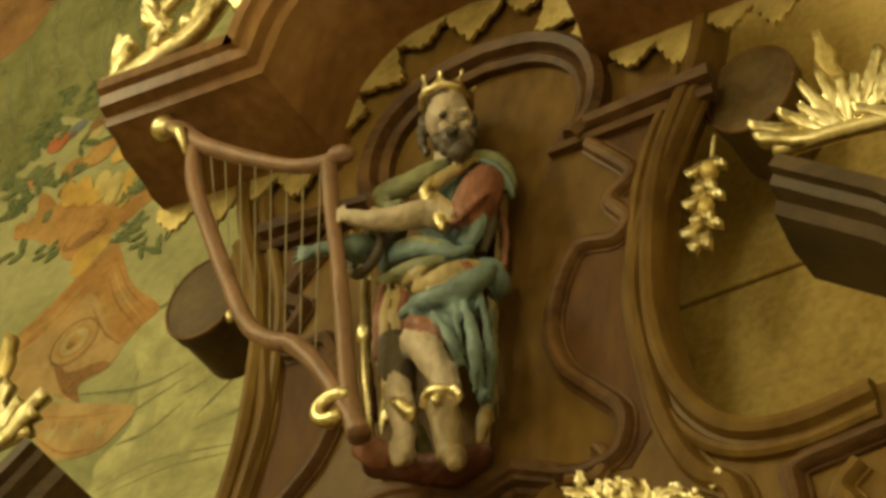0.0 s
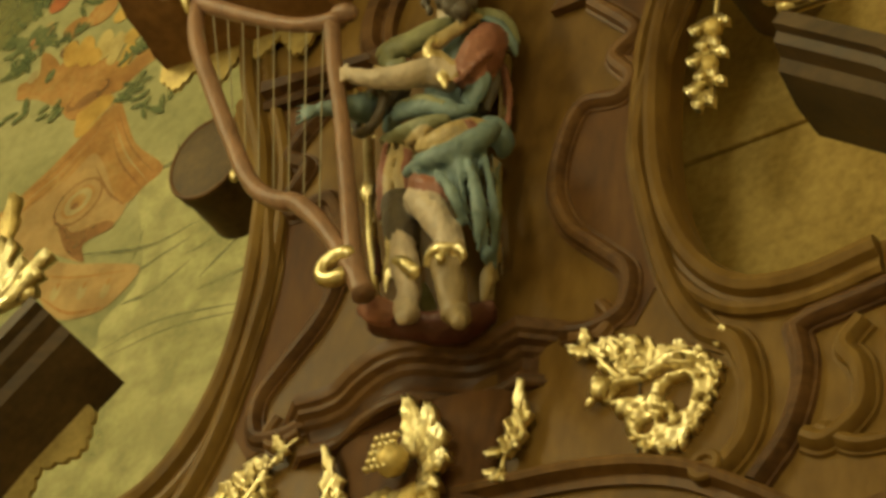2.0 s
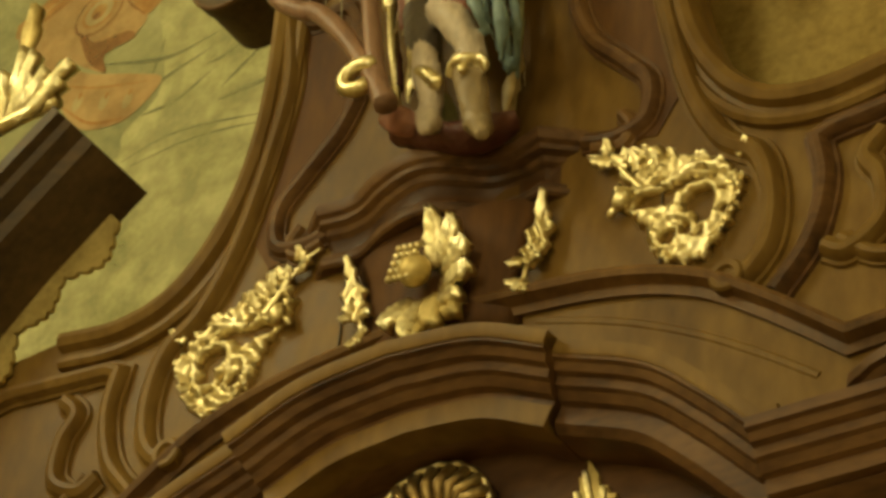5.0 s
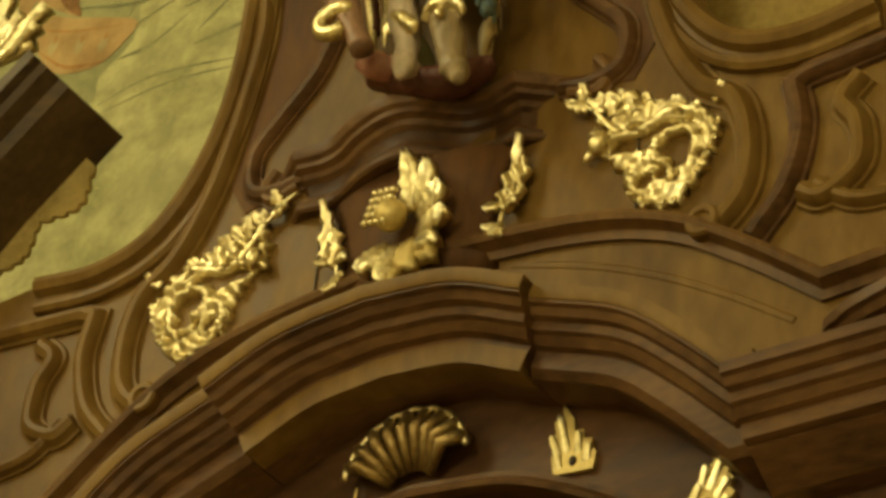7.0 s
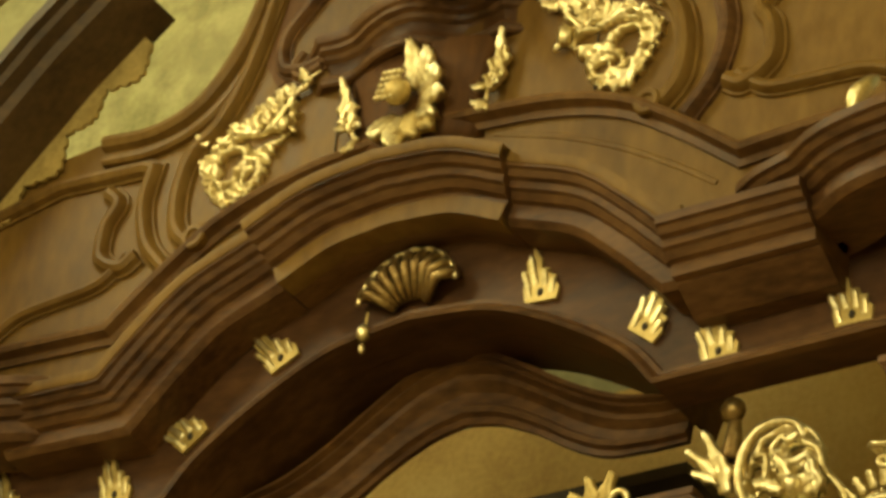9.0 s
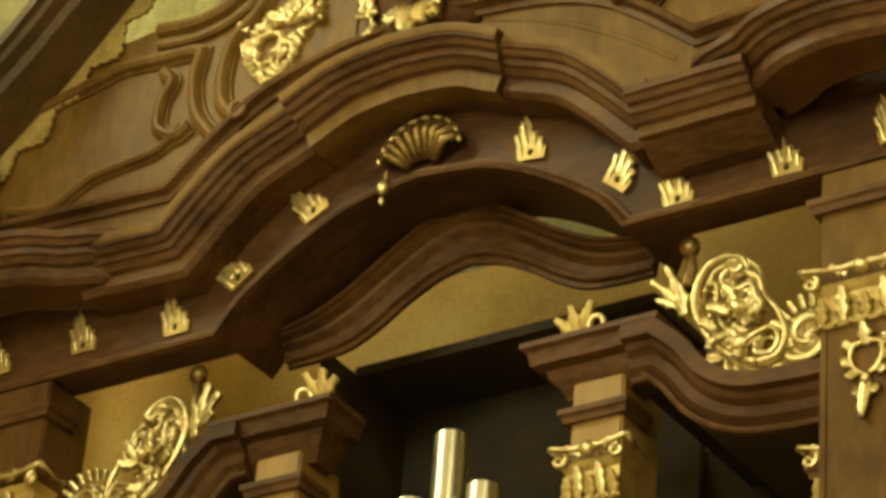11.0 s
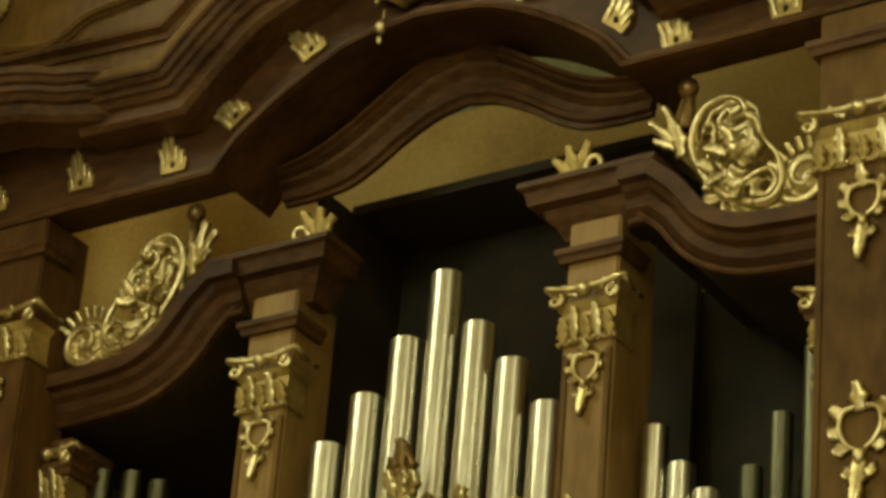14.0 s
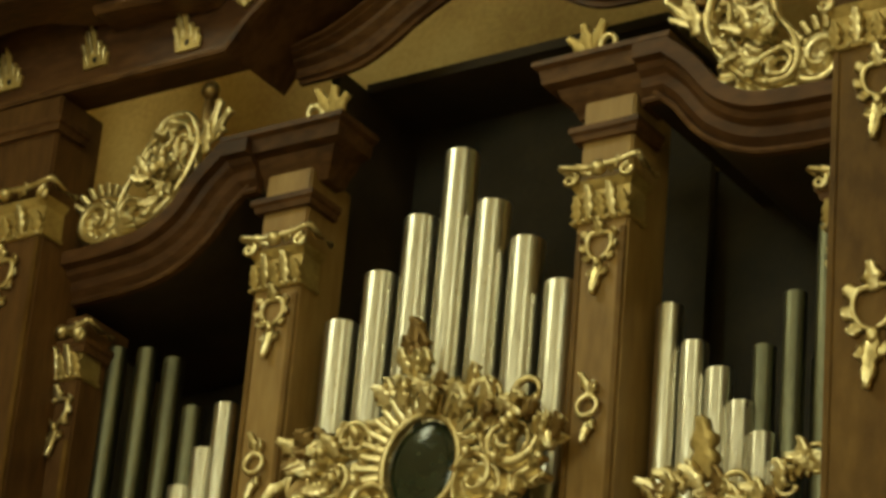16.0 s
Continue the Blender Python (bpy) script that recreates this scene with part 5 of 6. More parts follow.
# mantle hanging behind the side
cloth([(0.181, -0.100, 9.778), (0.192, -0.080, 9.768), (0.207, -0.070, 9.725)], [(0.177, -0.110, 9.404), (0.205, -0.090, 9.408), (0.216, -0.070, 9.462)], 5, 1.5, 0.012, 18, 12)
limb([(0.195, -0.110, 9.718), (0.215, -0.090, 9.595), (0.221, -0.085, 9.468)], (0.008, 0.014, 0.009), 3, 8, 1.00)
cloth([(0.182, -0.100, 9.358), (0.194, -0.090, 9.350), (0.203, -0.080, 9.344)], [(0.193, -0.110, 8.817), (0.216, -0.100, 8.835), (0.224, -0.080, 8.933)], 5, 1.5, 0.014, 18, 14)
limb([(0.214, -0.110, 9.294), (0.232, -0.120, 9.086), (0.229, -0.115, 8.934)], (0.009, 0.015, 0.009), 2, 8, 1.00)
limb([(0.232, -0.120, 8.988), (0.225, -0.130, 8.876), (0.217, -0.130, 8.793)], (0.009, 0.018, 0.009), 5, 8, 1.00)
# legs and boots
limb([(0.072, -0.270, 9.119), (0.150, -0.300, 9.009), (0.186, -0.290, 8.943), (0.212, -0.275, 8.867)], (0.038, 0.045, 0.043, 0.035), 0, 14, 1.00)
limb([(0.173, -0.280, 8.888), (0.196, -0.270, 8.810), (0.211, -0.255, 8.721), (0.218, -0.250, 8.657)], (0.037, 0.043, 0.040, 0.035), 8, 14, 1.00)
limb([(0.145, -0.300, 8.823), (0.170, -0.315, 8.844), (0.208, -0.320, 8.844), (0.238, -0.300, 8.843), (0.248, -0.270, 8.824)], (0.008, 0.014, 0.015, 0.014, 0.008), 6, 9, 1.00)
add(egg_bm((0.209, -0.325, 8.805), (0.015, 0.012, 0.015), (0, 0, 0), 8), 6)
limb([(0.244, -0.310, 8.856), (0.257, -0.295, 8.828), (0.253, -0.285, 8.803)], (0.009, 0.014, 0.006), 6, 7, 1.00)
limb([(0.212, -0.240, 8.695), (0.252, -0.280, 8.628), (0.287, -0.320, 8.566)], (0.034, 0.031, 0.018), 8, 10, 1.00)
limb([(-0.019, -0.220, 9.173), (0.010, -0.240, 9.065), (0.035, -0.250, 8.968)], (0.052, 0.052, 0.043), 4)
limb([(0.029, -0.260, 9.002), (0.054, -0.265, 8.900), (0.070, -0.260, 8.811), (0.063, -0.250, 8.745)], (0.031, 0.038, 0.034, 0.029), 0, 14, 1.00)
limb([(-0.002, -0.270, 9.007), (0.015, -0.280, 8.933), (0.008, -0.275, 8.862), (0.004, -0.270, 8.807)], (0.011, 0.015, 0.012, 0.005), 6, 8, 1.00)
limb([(0.036, -0.290, 8.894), (0.077, -0.300, 8.864), (0.107, -0.295, 8.827), (0.117, -0.285, 8.802)], (0.009, 0.018, 0.020, 0.008), 6, 9, 1.00)
limb([(0.053, -0.240, 8.775), (0.083, -0.280, 8.706), (0.093, -0.310, 8.661)], (0.034, 0.031, 0.018), 0, 10, 1.00)
# rough ground under the feet
limb([(-0.077, -0.260, 8.802), (-0.016, -0.270, 8.761), (0.026, -0.250, 8.731)], (0.022, 0.042, 0.025), 3, 12, 0.80)
limb([(-0.068, -0.220, 8.771), (0.046, -0.200, 8.728), (0.166, -0.170, 8.712), (0.247, -0.120, 8.770)], (0.025, 0.034, 0.037, 0.022), 7, 12, 1.60)
limb([(0.045, -0.180, 8.881), (0.063, -0.170, 8.804), (0.069, -0.160, 8.762)], (0.025, 0.034, 0.031), 2, 10, 1.00)
limb([(-0.170, -0.140, 9.237), (-0.148, -0.150, 9.119), (-0.113, -0.160, 8.987)], (0.012, 0.020, 0.018), 7, 9, 1.00)
me = carve(statue_bm, 0.0065)
statue = tagged(new("statue", me), "painted wooden statue of a crowned harp player in a blue cloak", "statue")

# harp
HARP_WOOD = paint("rose_brown_harp", (0.25, 0.14, 0.085))
harp = thing("harp", (-0.02, -0.38, 8.72), "rose brown carved harp with gilt ends held by the statue", "harp")
HY = -0.38
neck = [(-0.84, 10.26), (-0.78, 10.22), (-0.68, 10.11), (-0.50, 9.97), (-0.32, 9.85), (-0.17, 9.80)]
def harp_bar(name, pts, radii, label=""):
    line = flow(pts, 6)
    r = [p[0] for p in flow([(q, 0) for q in radii], 6)]
    return part(name, tube_bm([(x, HY, z) for x, z in line], r, 10), HARP_WOOD, harp, label, smooth=True)
harp_bar("neck", neck, (0.022, 0.03, 0.028, 0.024, 0.022, 0.028))
harp_bar("soundbox", [(-0.72, 10.12), (-0.69, 9.95), (-0.60, 9.72), (-0.50, 9.48), (-0.40, 9.27), (-0.30, 9.175), (-0.24, 9.14), (-0.15, 9.03), (-0.07, 8.90), (-0.01, 8.79), (0.02, 8.72)], (0.024, 0.026, 0.027, 0.027, 0.026, 0.026, 0.028, 0.027, 0.026, 0.03, 0.034))
harp_bar("pillar", [(-0.20, 9.80), (-0.17, 9.62), (-0.12, 9.38), (-0.07, 9.1), (-0.03, 8.88), (0.0, 8.76)], (0.024, 0.022, 0.022, 0.024, 0.026, 0.03))
part("gilt_knob", egg_bm((-0.855, HY, 10.27), (0.042, 0.036, 0.042), seg=14), GOLD, harp, "gilt knob", smooth=True)
part("gilt_leaf", tube_bm([(-0.80, HY - 0.02, 10.22), (-0.75, HY - 0.03, 10.17), (-0.73, HY - 0.02, 10.08)], [0.016, 0.022, 0.006], 7), GOLD, harp, smooth=True)
part("gilt_foot", tube_bm([(-0.01 - 0.05 * math.sin(q) - 0.05, HY - 0.02, 8.83 - 0.04 * math.cos(q)) for q in np.linspace(-0.6, 4.2, 14)], [0.022] * 13 + [0.012], 8), GOLD, harp, smooth=True)
part("gilt_scroll", egg_bm((-0.16, HY, 9.82), (0.05, 0.03, 0.03), (0, 20, 0), 10), HARP_WOOD, harp, smooth=True)
STRING = material("gut_string", [(0.25, 0.22, 0.14), (0.35, 0.3, 0.2)], 0.5)
for i in range(9):
    t = (i + 1) / 10
    a = Vector(neck[1]).lerp(Vector(neck[-1]), t)
    top_z = np.interp(a.x, [p[0] for p in neck], [p[1] for p in neck])
    bx, bz = -0.66 + 0.56 * t, np.interp(-0.66 + 0.56 * t, [-0.69, -0.60, -0.50, -0.40, -0.30, -0.15, -0.07], [9.95, 9.72, 9.48, 9.27, 9.175, 9.03, 8.90])
    part("string", tube_bm([(a.x, HY, top_z), (bx, HY, bz)], 0.0022, 5), STRING, harp)

# gilt staff behind the harp
o = thing("gilt_staff", (-0.20, -0.10, 9.0), "slender gilt staff beside the statue", "staff")
part("shaft", tube_bm([(-0.10, -0.17, 8.90), (-0.15, -0.16, 9.15), (-0.225, -0.13, 9.62)], [0.010, 0.014, 0.017], 9), GOLD, o, smooth=True)
part("knop", egg_bm((-0.182, -0.148, 9.34), (0.026, 0.026, 0.045), seg=10), GOLD, o, smooth=True)

# outer figures on the corner cornices: plain draped shapes
for s, h in ((-1, 2.05), (1, 1.84)):
    statue_bm = bmesh.new()
    x = X0 + s * h
    cloth([(x - 0.12, -0.22, 7.86), (x, -0.28, 7.88), (x + 0.12, -0.22, 7.86)], [(x - 0.2, -0.22, 7.60), (x, -0.32, 7.59), (x + 0.2, -0.22, 7.60)], 0, 5, 0.02)
    limb([(x, -0.18, 7.60), (x, -0.18, 7.84), (x, -0.16, 8.0)], (0.14, 0.12, 0.06), 1)
    add(egg_bm((x, -0.17, 8.09), (0.06, 0.07, 0.075), seg=14), 0)
    for q in (-0.17, -0.06, 0.04, 0.15):
        limb([(x + q, -0.28, 7.76), (x + q * 1.2, -0.33, 7.68), (x + q * 1.3, -0.33, 7.60)], (0.02, 0.03, 0.014), 6, 7)
    me = carve(statue_bm, 0.01)
    tagged(new("statue", me), "pale draped statue with gilt hem on the corner cornice", "statue")

# ---- gilded fringe, finials and crests of the gable and canopies ----
def lambrequin(name, path, drops, y, label, parent=None):
    """A hanging gilt fringe: a band along a line (x, z), with stepped and scalloped tongues of the given depths."""
    p = np.array(path)
    seg = np.r_[0, np.cumsum(np.linalg.norm(np.diff(p, axis=0), axis=1))]
    n = len(drops)
    o = thing(name, (float(p[:, 0].mean()), y, float(p[:, 1].mean())), label, "fringe", "gilt fringes")
    steps = [(k / 48, 0.42 + 0.48 * math.sin(math.pi * k / 48) ** 1.6 + 0.10 * abs(math.sin(math.pi * k / 8))) for k in range(49)]
    def at(d):
        x, z = np.interp(d, seg, p[:, 0]), np.interp(d, seg, p[:, 1])
        e = 0.02
        tx, tz = np.interp(d + e, seg, p[:, 0]) - np.interp(d - e, seg, p[:, 0]), np.interp(d + e, seg, p[:, 1]) - np.interp(d - e, seg, p[:, 1])
        l = math.hypot(tx, tz)
        return x, z, tz / l, -tx / l
    for i in range(n):
        a, b = seg[-1] * i / n, seg[-1] * (i + 1) / n
        top = [at(a + (b - a) * k / 6) for k in range(7)]
        low = [(at(a + (b - a) * u), v) for u, v in steps]
        outline = [(x, z) for x, z, _, _ in top] + [(x + nx * drops[i] * v, z + nz * drops[i] * v) for (x, z, nx, nz), v in low[::-1]]
        part("tongue", board_bm(outline, y - 0.014, y), GOLD_DULL, o)
    return o


arc = flow([(0.53, 10.26), (0.47, 10.44), (0.33, 10.60), (0.16, 10.67), (0, 10.69)], 6)
lambrequin("gilt_fringe", side(arc, -1) + side(arc, 1)[::-1][1:], [0.15, 0.22, 0.14, 0.22, 0.14, 0.21, 0.15], -0.075, "matt gilt scalloped fringe hanging under the gable arch")
for s in (-1, 1):
    line = side([(1.12, 10.23), (0.80, 10.23), (0.50, 10.23)], s)
    lambrequin("gilt_fringe", line if s < 0 else line[::-1], [0.13, 0.19, 0.12, 0.17], -0.075, "matt gilt scalloped fringe under the gable cornice")
    if s < 0:
        line = side([(1.20, 9.02), (1.45, 8.80), (1.8, 8.44), (2.15, 8.12)], s)
        lambrequin("canopy_fringe", line[::-1], [0.12, 0.15, 0.13, 0.16, 0.12, 0.15], -0.06, "matt gilt scalloped fringe under the side canopy")
    # feathered crest on the canopy end
    o = thing("feather_crest", place(1.32, 9.19, -0.34, s), "bright gilded feathered shell crest on the side canopy", "ornament", "canopy crests")
    for k in range(11):
        a = 165 - 120 * k / 10
        part("feather", leaf_bm((1.34 - 0.012 * k + 0.02 * k, 9.17), a, 0.20 + 0.05 * math.sin(1.7 * k), 0.05, -0.37 + 0.004 * (k % 2), s, 2, 0.03), GOLD, o, smooth=True)
    part("base_band", bar_bm([(1.18, 9.19), (1.35, 9.18), (1.6, 9.12), (1.8, 8.95)], (0.024, 0.03), -0.37, s), GOLD, o, smooth=True)
    fan(o, (1.60, 9.10), 60, 150, 6, 0.22, 0.05, -0.36, s, lobes=2, rise=0.03)
    part("plume", leaf_bm((1.36, 9.30), 100, 0.26, 0.07, -0.36, s, 3, 0.03), GOLD_DULL, o, smooth=True)
    # scroll and leaves on the gable cornice
    o = thing("gable_scroll", place(0.9, 10.42, -0.4, s), "gilded acanthus scroll on the end of the gable cornice", "ornament", "gable scrolls")
    part("scroll", scroll_bm((0.84, 10.66), 0.13, 0.05, -110, 250, 0.034, 0.022, -0.42, s), GOLD, o, smooth=True)
    part("stem", bar_bm([(1.10, 10.43), (1.02, 10.45), (0.93, 10.50), (0.80, 10.55), (0.71, 10.68), (0.70, 10.82), (0.74, 10.95)], (0.055, 0.03), -0.42, s), GOLD, o, smooth=True)
    for b, a, l in (((1.08, 10.44), 110, 0.16), ((1.03, 10.46), 75, 0.13), ((0.92, 10.60), 60, 0.12), ((0.88, 10.62), 20, 0.1), ((0.74, 10.6), 150, 0.12), ((0.72, 10.75), 20, 0.14), ((0.96, 10.50), 130, 0.12)):
        part("leaf", leaf_bm(b, a, l, 0.08, -0.43, s, 2, 0.04, 40), GOLD, o, smooth=True)
    fan(o, (0.60, 10.55), 60, 160, 5, 0.15, 0.06, -0.44, s, lobes=2, rise=0.03)
    # palmettes on the gable cove
    for h, z, y in ((0.40, 10.62, -0.20), (0.72, 10.33, -0.14), (0.12, 10.80, -0.25)):
        o = thing("palmette", place(h, z, y, s), "small gilded palmette on the gable cove", "ornament", "cove palmettes")
        part("plate", board_bm([place(h + u, z + v, 0, s).xz for u, v in ((-0.04, 0), (0.04, 0), (0.045, 0.05), (0.02, 0.075), (-0.03, 0.09), (-0.045, 0.05))], y - 0.012, y + 0.10), GOLD_DULL, o)
        fan(o, (h, z + 0.02), 55, 125, 4, 0.085, 0.03, y - 0.012, s, lobes=1, rise=0.012)
    # bellflower drop beside one opening
    if s < 0:
        continue
    o = thing("bell_drop", place(0.80, 9.55, -0.02, s), "gilded bellflower drop beside the opening", "ornament", "bellflower drops")
    part("stem", bar_bm([(0.81, 9.76), (0.805, 9.68), (0.80, 9.56), (0.79, 9.40)], (0.007, 0.010), -0.03, s), GOLD, o, smooth=True)
    for k, zz in enumerate((9.66, 9.60, 9.54, 9.48, 9.43, 9.38)):
        part("petal", leaf_bm((0.80 - 0.002 * k, zz), 235 + 20 * (k % 2), 0.085, 0.045, -0.035, s, 1, 0.025), GOLD, o, smooth=True)
        part("petal", leaf_bm((0.80 - 0.002 * k, zz), 310 - 25 * (k % 2), 0.085, 0.045, -0.035, s, 1, 0.025), GOLD, o, smooth=True)
    part("bud", egg_bm(place(0.81, 9.60, -0.05, s), (0.03, 0.025, 0.035), seg=10), GOLD_DULL, o, smooth=True)
    part("bud", egg_bm(place(0.80, 9.46, -0.05, s), (0.026, 0.022, 0.032), seg=10), GOLD_DULL, o, smooth=True)

# turned wooden drums behind the board's edge
for k, (cx, cz) in enumerate(((-0.93, 9.92), (0.93, 9.89))):
    o = thing("wooden_drum", (cx, 0.1, cz), "brown round wooden drum fixed beside the opening", "drum", "drums beside the openings")
    can = bmesh.new()
    skin(can, [[(cx + r * math.cos(q) * 1.15, y, cz + r * math.sin(q) * 1.3) for q in (2 * math.pi * j / 28 for j in range(28))] for y, r in ((0.0, 0.02), (0.0, 0.07), (0.001, 0.108), (0.004, 0.116), (0.014, 0.122), (0.05, 0.122), (0.055, 0.116), (0.22, 0.116), (0.225, 0.1))])
    part("body", can, WOOD_DRUM, o)
    part("rim", tube_bm([(cx + 0.118 * math.cos(q) * 1.15, 0.006, cz + 0.118 * math.sin(q) * 1.3) for q in np.linspace(0, 2 * math.pi, 33)], 0.008, 6), WOOD, o, smooth=True)
    if k == 0:
        part("screw", egg_bm((-0.80, -0.01, 9.78), (0.016, 0.016, 0.026), seg=8), GOLD, o, smooth=True)
        part("screw", egg_bm((-0.785, -0.015, 9.83), (0.012, 0.012, 0.03), seg=8), GOLD, o, smooth=True)

# ---- painted wall behind: flat colours laid on the plaster ----
OCHRE = material("fresco_ochre", [(0.34, 0.165, 0.045), (0.41, 0.22, 0.065), (0.43, 0.28, 0.10)], 0.9, scale=5, bump=0.1)
UMBER = material("fresco_umber", [(0.22, 0.105, 0.035), (0.31, 0.17, 0.06)], 0.9, scale=5, bump=0.1)
YELLOW = material("fresco_yellow", [(0.48, 0.29, 0.06), (0.58, 0.39, 0.10)], 0.9, scale=5, bump=0.1)
LEAFGREEN = material("fresco_green", [(0.10, 0.13, 0.05), (0.17, 0.19, 0.08)], 0.9, scale=6, bump=0.1)
GREYGREEN = material("fresco_shade", [(0.21, 0.215, 0.11), (0.33, 0.32, 0.16)], 0.9, scale=3, bump=0.1)
SALMON = material("fresco_salmon", [(0.40, 0.245, 0.095), (0.47, 0.33, 0.145)], 0.9, scale=3, bump=0.1)
REDS = material("fresco_red", [(0.34, 0.10, 0.035), (0.44, 0.17, 0.06)], 0.9, scale=6, bump=0.1)
BLUES = material("fresco_blue", [(0.12, 0.14, 0.16), (0.18, 0.2, 0.22)], 0.9, scale=6, bump=0.1)

def faded(mat, low, high):
    """Worn fresco: the paint thins in patches and lets the plaster through."""
    n, l = mat.node_tree.nodes, mat.node_tree.links
    tex, rng_node = n.new("ShaderNodeTexNoise"), n.new("ShaderNodeMapRange")
    tex.inputs["Scale"].default_value, tex.inputs["Detail"].default_value = 7, 6
    l.new(n["Texture Coordinate"].outputs["Object"], tex.inputs[0])
    rng_node.inputs[1].default_value, rng_node.inputs[2].default_value, rng_node.inputs[3].default_value, rng_node.inputs[4].default_value = 0.36, 0.62, low, high
    l.new(tex.outputs[0], rng_node.inputs[0]), l.new(rng_node.outputs[0], n["Principled BSDF"].inputs["Alpha"])


PALE = material("fresco_pale_rose", [(0.38, 0.29, 0.13), (0.46, 0.38, 0.19)], 0.9, scale=4, bump=0.1)
PALEYELLOW = material("fresco_straw", [(0.44, 0.34, 0.12), (0.54, 0.44, 0.19)], 0.9, scale=5, bump=0.1)
REDBROWN = material("fresco_red_brown", [(0.20, 0.10, 0.04), (0.28, 0.15, 0.06)], 0.9, scale=6, bump=0.1)
DRAPERY = material("fresco_drapery_green", [(0.14, 0.145, 0.05), (0.20, 0.20, 0.075), (0.26, 0.25, 0.10)], 0.9, scale=2.5, stretch=(3, 1, 0.5), bump=0.1)
STONE_PAINT = material("fresco_stone_yellow", [(0.33, 0.32, 0.13), (0.43, 0.41, 0.19), (0.50, 0.47, 0.23)], 0.9, scale=2.5, bump=0.1)
faded(DRAPERY, 0.5, 0.95)
faded(STONE_PAINT, 0.5, 0.95)
for m in (OCHRE, UMBER, YELLOW, SALMON, REDS, BLUES, PALE, PALEYELLOW, REDBROWN):
    faded(m, 0.62, 0.95)
faded(LEAFGREEN, 0.45, 0.9)
faded(GREYGREEN, 0.1, 0.62)
mural = thing("wall_painting", (-2.8, 1.49, 11.5), "faded wall painting of a flower vase on a carved scroll capital", "wall painting")


paint_count = [0]


def coat_depth(layer):
    paint_count[0] += 1
    return BACK - 0.0020 - 0.0006 * layer - 0.00007 * (paint_count[0] % 7)


def patch(name, outline, mat, layer):
    y = coat_depth(layer)
    part(name, board_bm(flow(outline + outline[:1], 4)[:-1], y, y + 0.0001), mat, mural)


def stroke(name, pts, width, mat, layer):
    line = flow(pts, 5)
    up = [(x + width * 0.4 * math.sin(math.pi * i / (len(line) - 1)), z + width * (0.15 + math.sin(math.pi * i / (len(line) - 1)))) for i, (x, z) in enumerate(line)]
    y = coat_depth(layer)
    part(name, board_bm(line + up[::-1], y, y + 0.0001), mat, mural)


def dab(name, c, r, mat, layer, squash=1.0, turn=0.0):
    y = coat_depth(layer)
    part(name, board_bm([(c[0] + r * math.cos(q) * math.cos(turn) - r * squash * math.sin(q) * math.sin(turn), c[1] + r * math.cos(q) * math.sin(turn) + r * squash * math.sin(q) * math.cos(turn)) for q in (2 * math.pi * j / 14 for j in range(14))], y, y + 0.0001), mat, mural)


patch("painted_drapery", [(-4.13, 14.67), (-3.17, 14.22), (-2.41, 13.72), (-2.63, 13.41), (-2.95, 13.26), (-2.99, 13.05), (-3.30, 13.22), (-3.41, 12.99), (-3.76, 13.02)], DRAPERY, 0)
patch("painted_stone", [(-2.69, 11.92), (-2.36, 11.72), (-1.94, 11.37), (-1.64, 10.81), (-1.47, 10.13), (-1.29, 8.56), (-2.44, 8.86), (-3.20, 9.50), (-3.37, 10.81), (-2.74, 10.91), (-2.68, 11.05), (-2.52, 11.26)], STONE_PAINT, 0)
patch("painted_corner", [(-3.98, 14.47), (-3.49, 14.20), (-3.56, 13.90), (-3.74, 13.80), (-3.83, 13.77)], UMBER, 1)
stroke("painted_fold", [(-3.44, 14.10), (-3.43, 13.75), (-3.29, 13.37)], 0.042, GREYGREEN, 1)
stroke("painted_fold", [(-3.28, 14.01), (-3.27, 13.67), (-3.12, 13.34)], 0.042, GREYGREEN, 1)
stroke("painted_fold", [(-3.55, 13.89), (-3.54, 13.63), (-3.39, 13.30)], 0.042, GREYGREEN, 1)
stroke("painted_fold", [(-3.11, 13.81), (-3.11, 13.55), (-3.04, 13.30)], 0.042, GREYGREEN, 1)
stroke("painted_fold", [(-3.66, 13.76), (-3.62, 13.45), (-3.49, 13.10)], 0.042, GREYGREEN, 1)
stroke("painted_fold", [(-3.06, 13.90), (-3.06, 13.67), (-3.00, 13.46)], 0.042, GREYGREEN, 1)
stroke("painted_fold", [(-2.94, 13.83), (-2.94, 13.65), (-2.86, 13.42)], 0.042, GREYGREEN, 1)
stroke("painted_vein", [(-2.87, 11.46), (-2.52, 11.35), (-2.27, 11.39)], 0.018, GREYGREEN, 1)
stroke("painted_vein", [(-2.67, 11.13), (-2.57, 11.22), (-2.30, 11.32)], 0.021, GREYGREEN, 1)
stroke("painted_vein", [(-2.60, 11.10), (-2.45, 11.10), (-2.28, 11.20)], 0.023, GREYGREEN, 1)
stroke("painted_vein", [(-2.23, 11.09), (-2.13, 11.16), (-1.99, 11.28)], 0.026, GREYGREEN, 1)
stroke("painted_vein", [(-2.23, 11.03), (-2.07, 11.03), (-1.95, 11.05)], 0.023, GREYGREEN, 1)
stroke("painted_vein", [(-2.67, 10.90), (-2.40, 10.94), (-1.95, 10.87)], 0.013, GREYGREEN, 1)
stroke("painted_vein", [(-2.63, 10.86), (-2.31, 10.88), (-1.94, 10.83)], 0.010, GREYGREEN, 1)
stroke("painted_vein", [(-2.59, 11.29), (-2.56, 11.37), (-2.55, 11.50)], 0.016, GREYGREEN, 1)
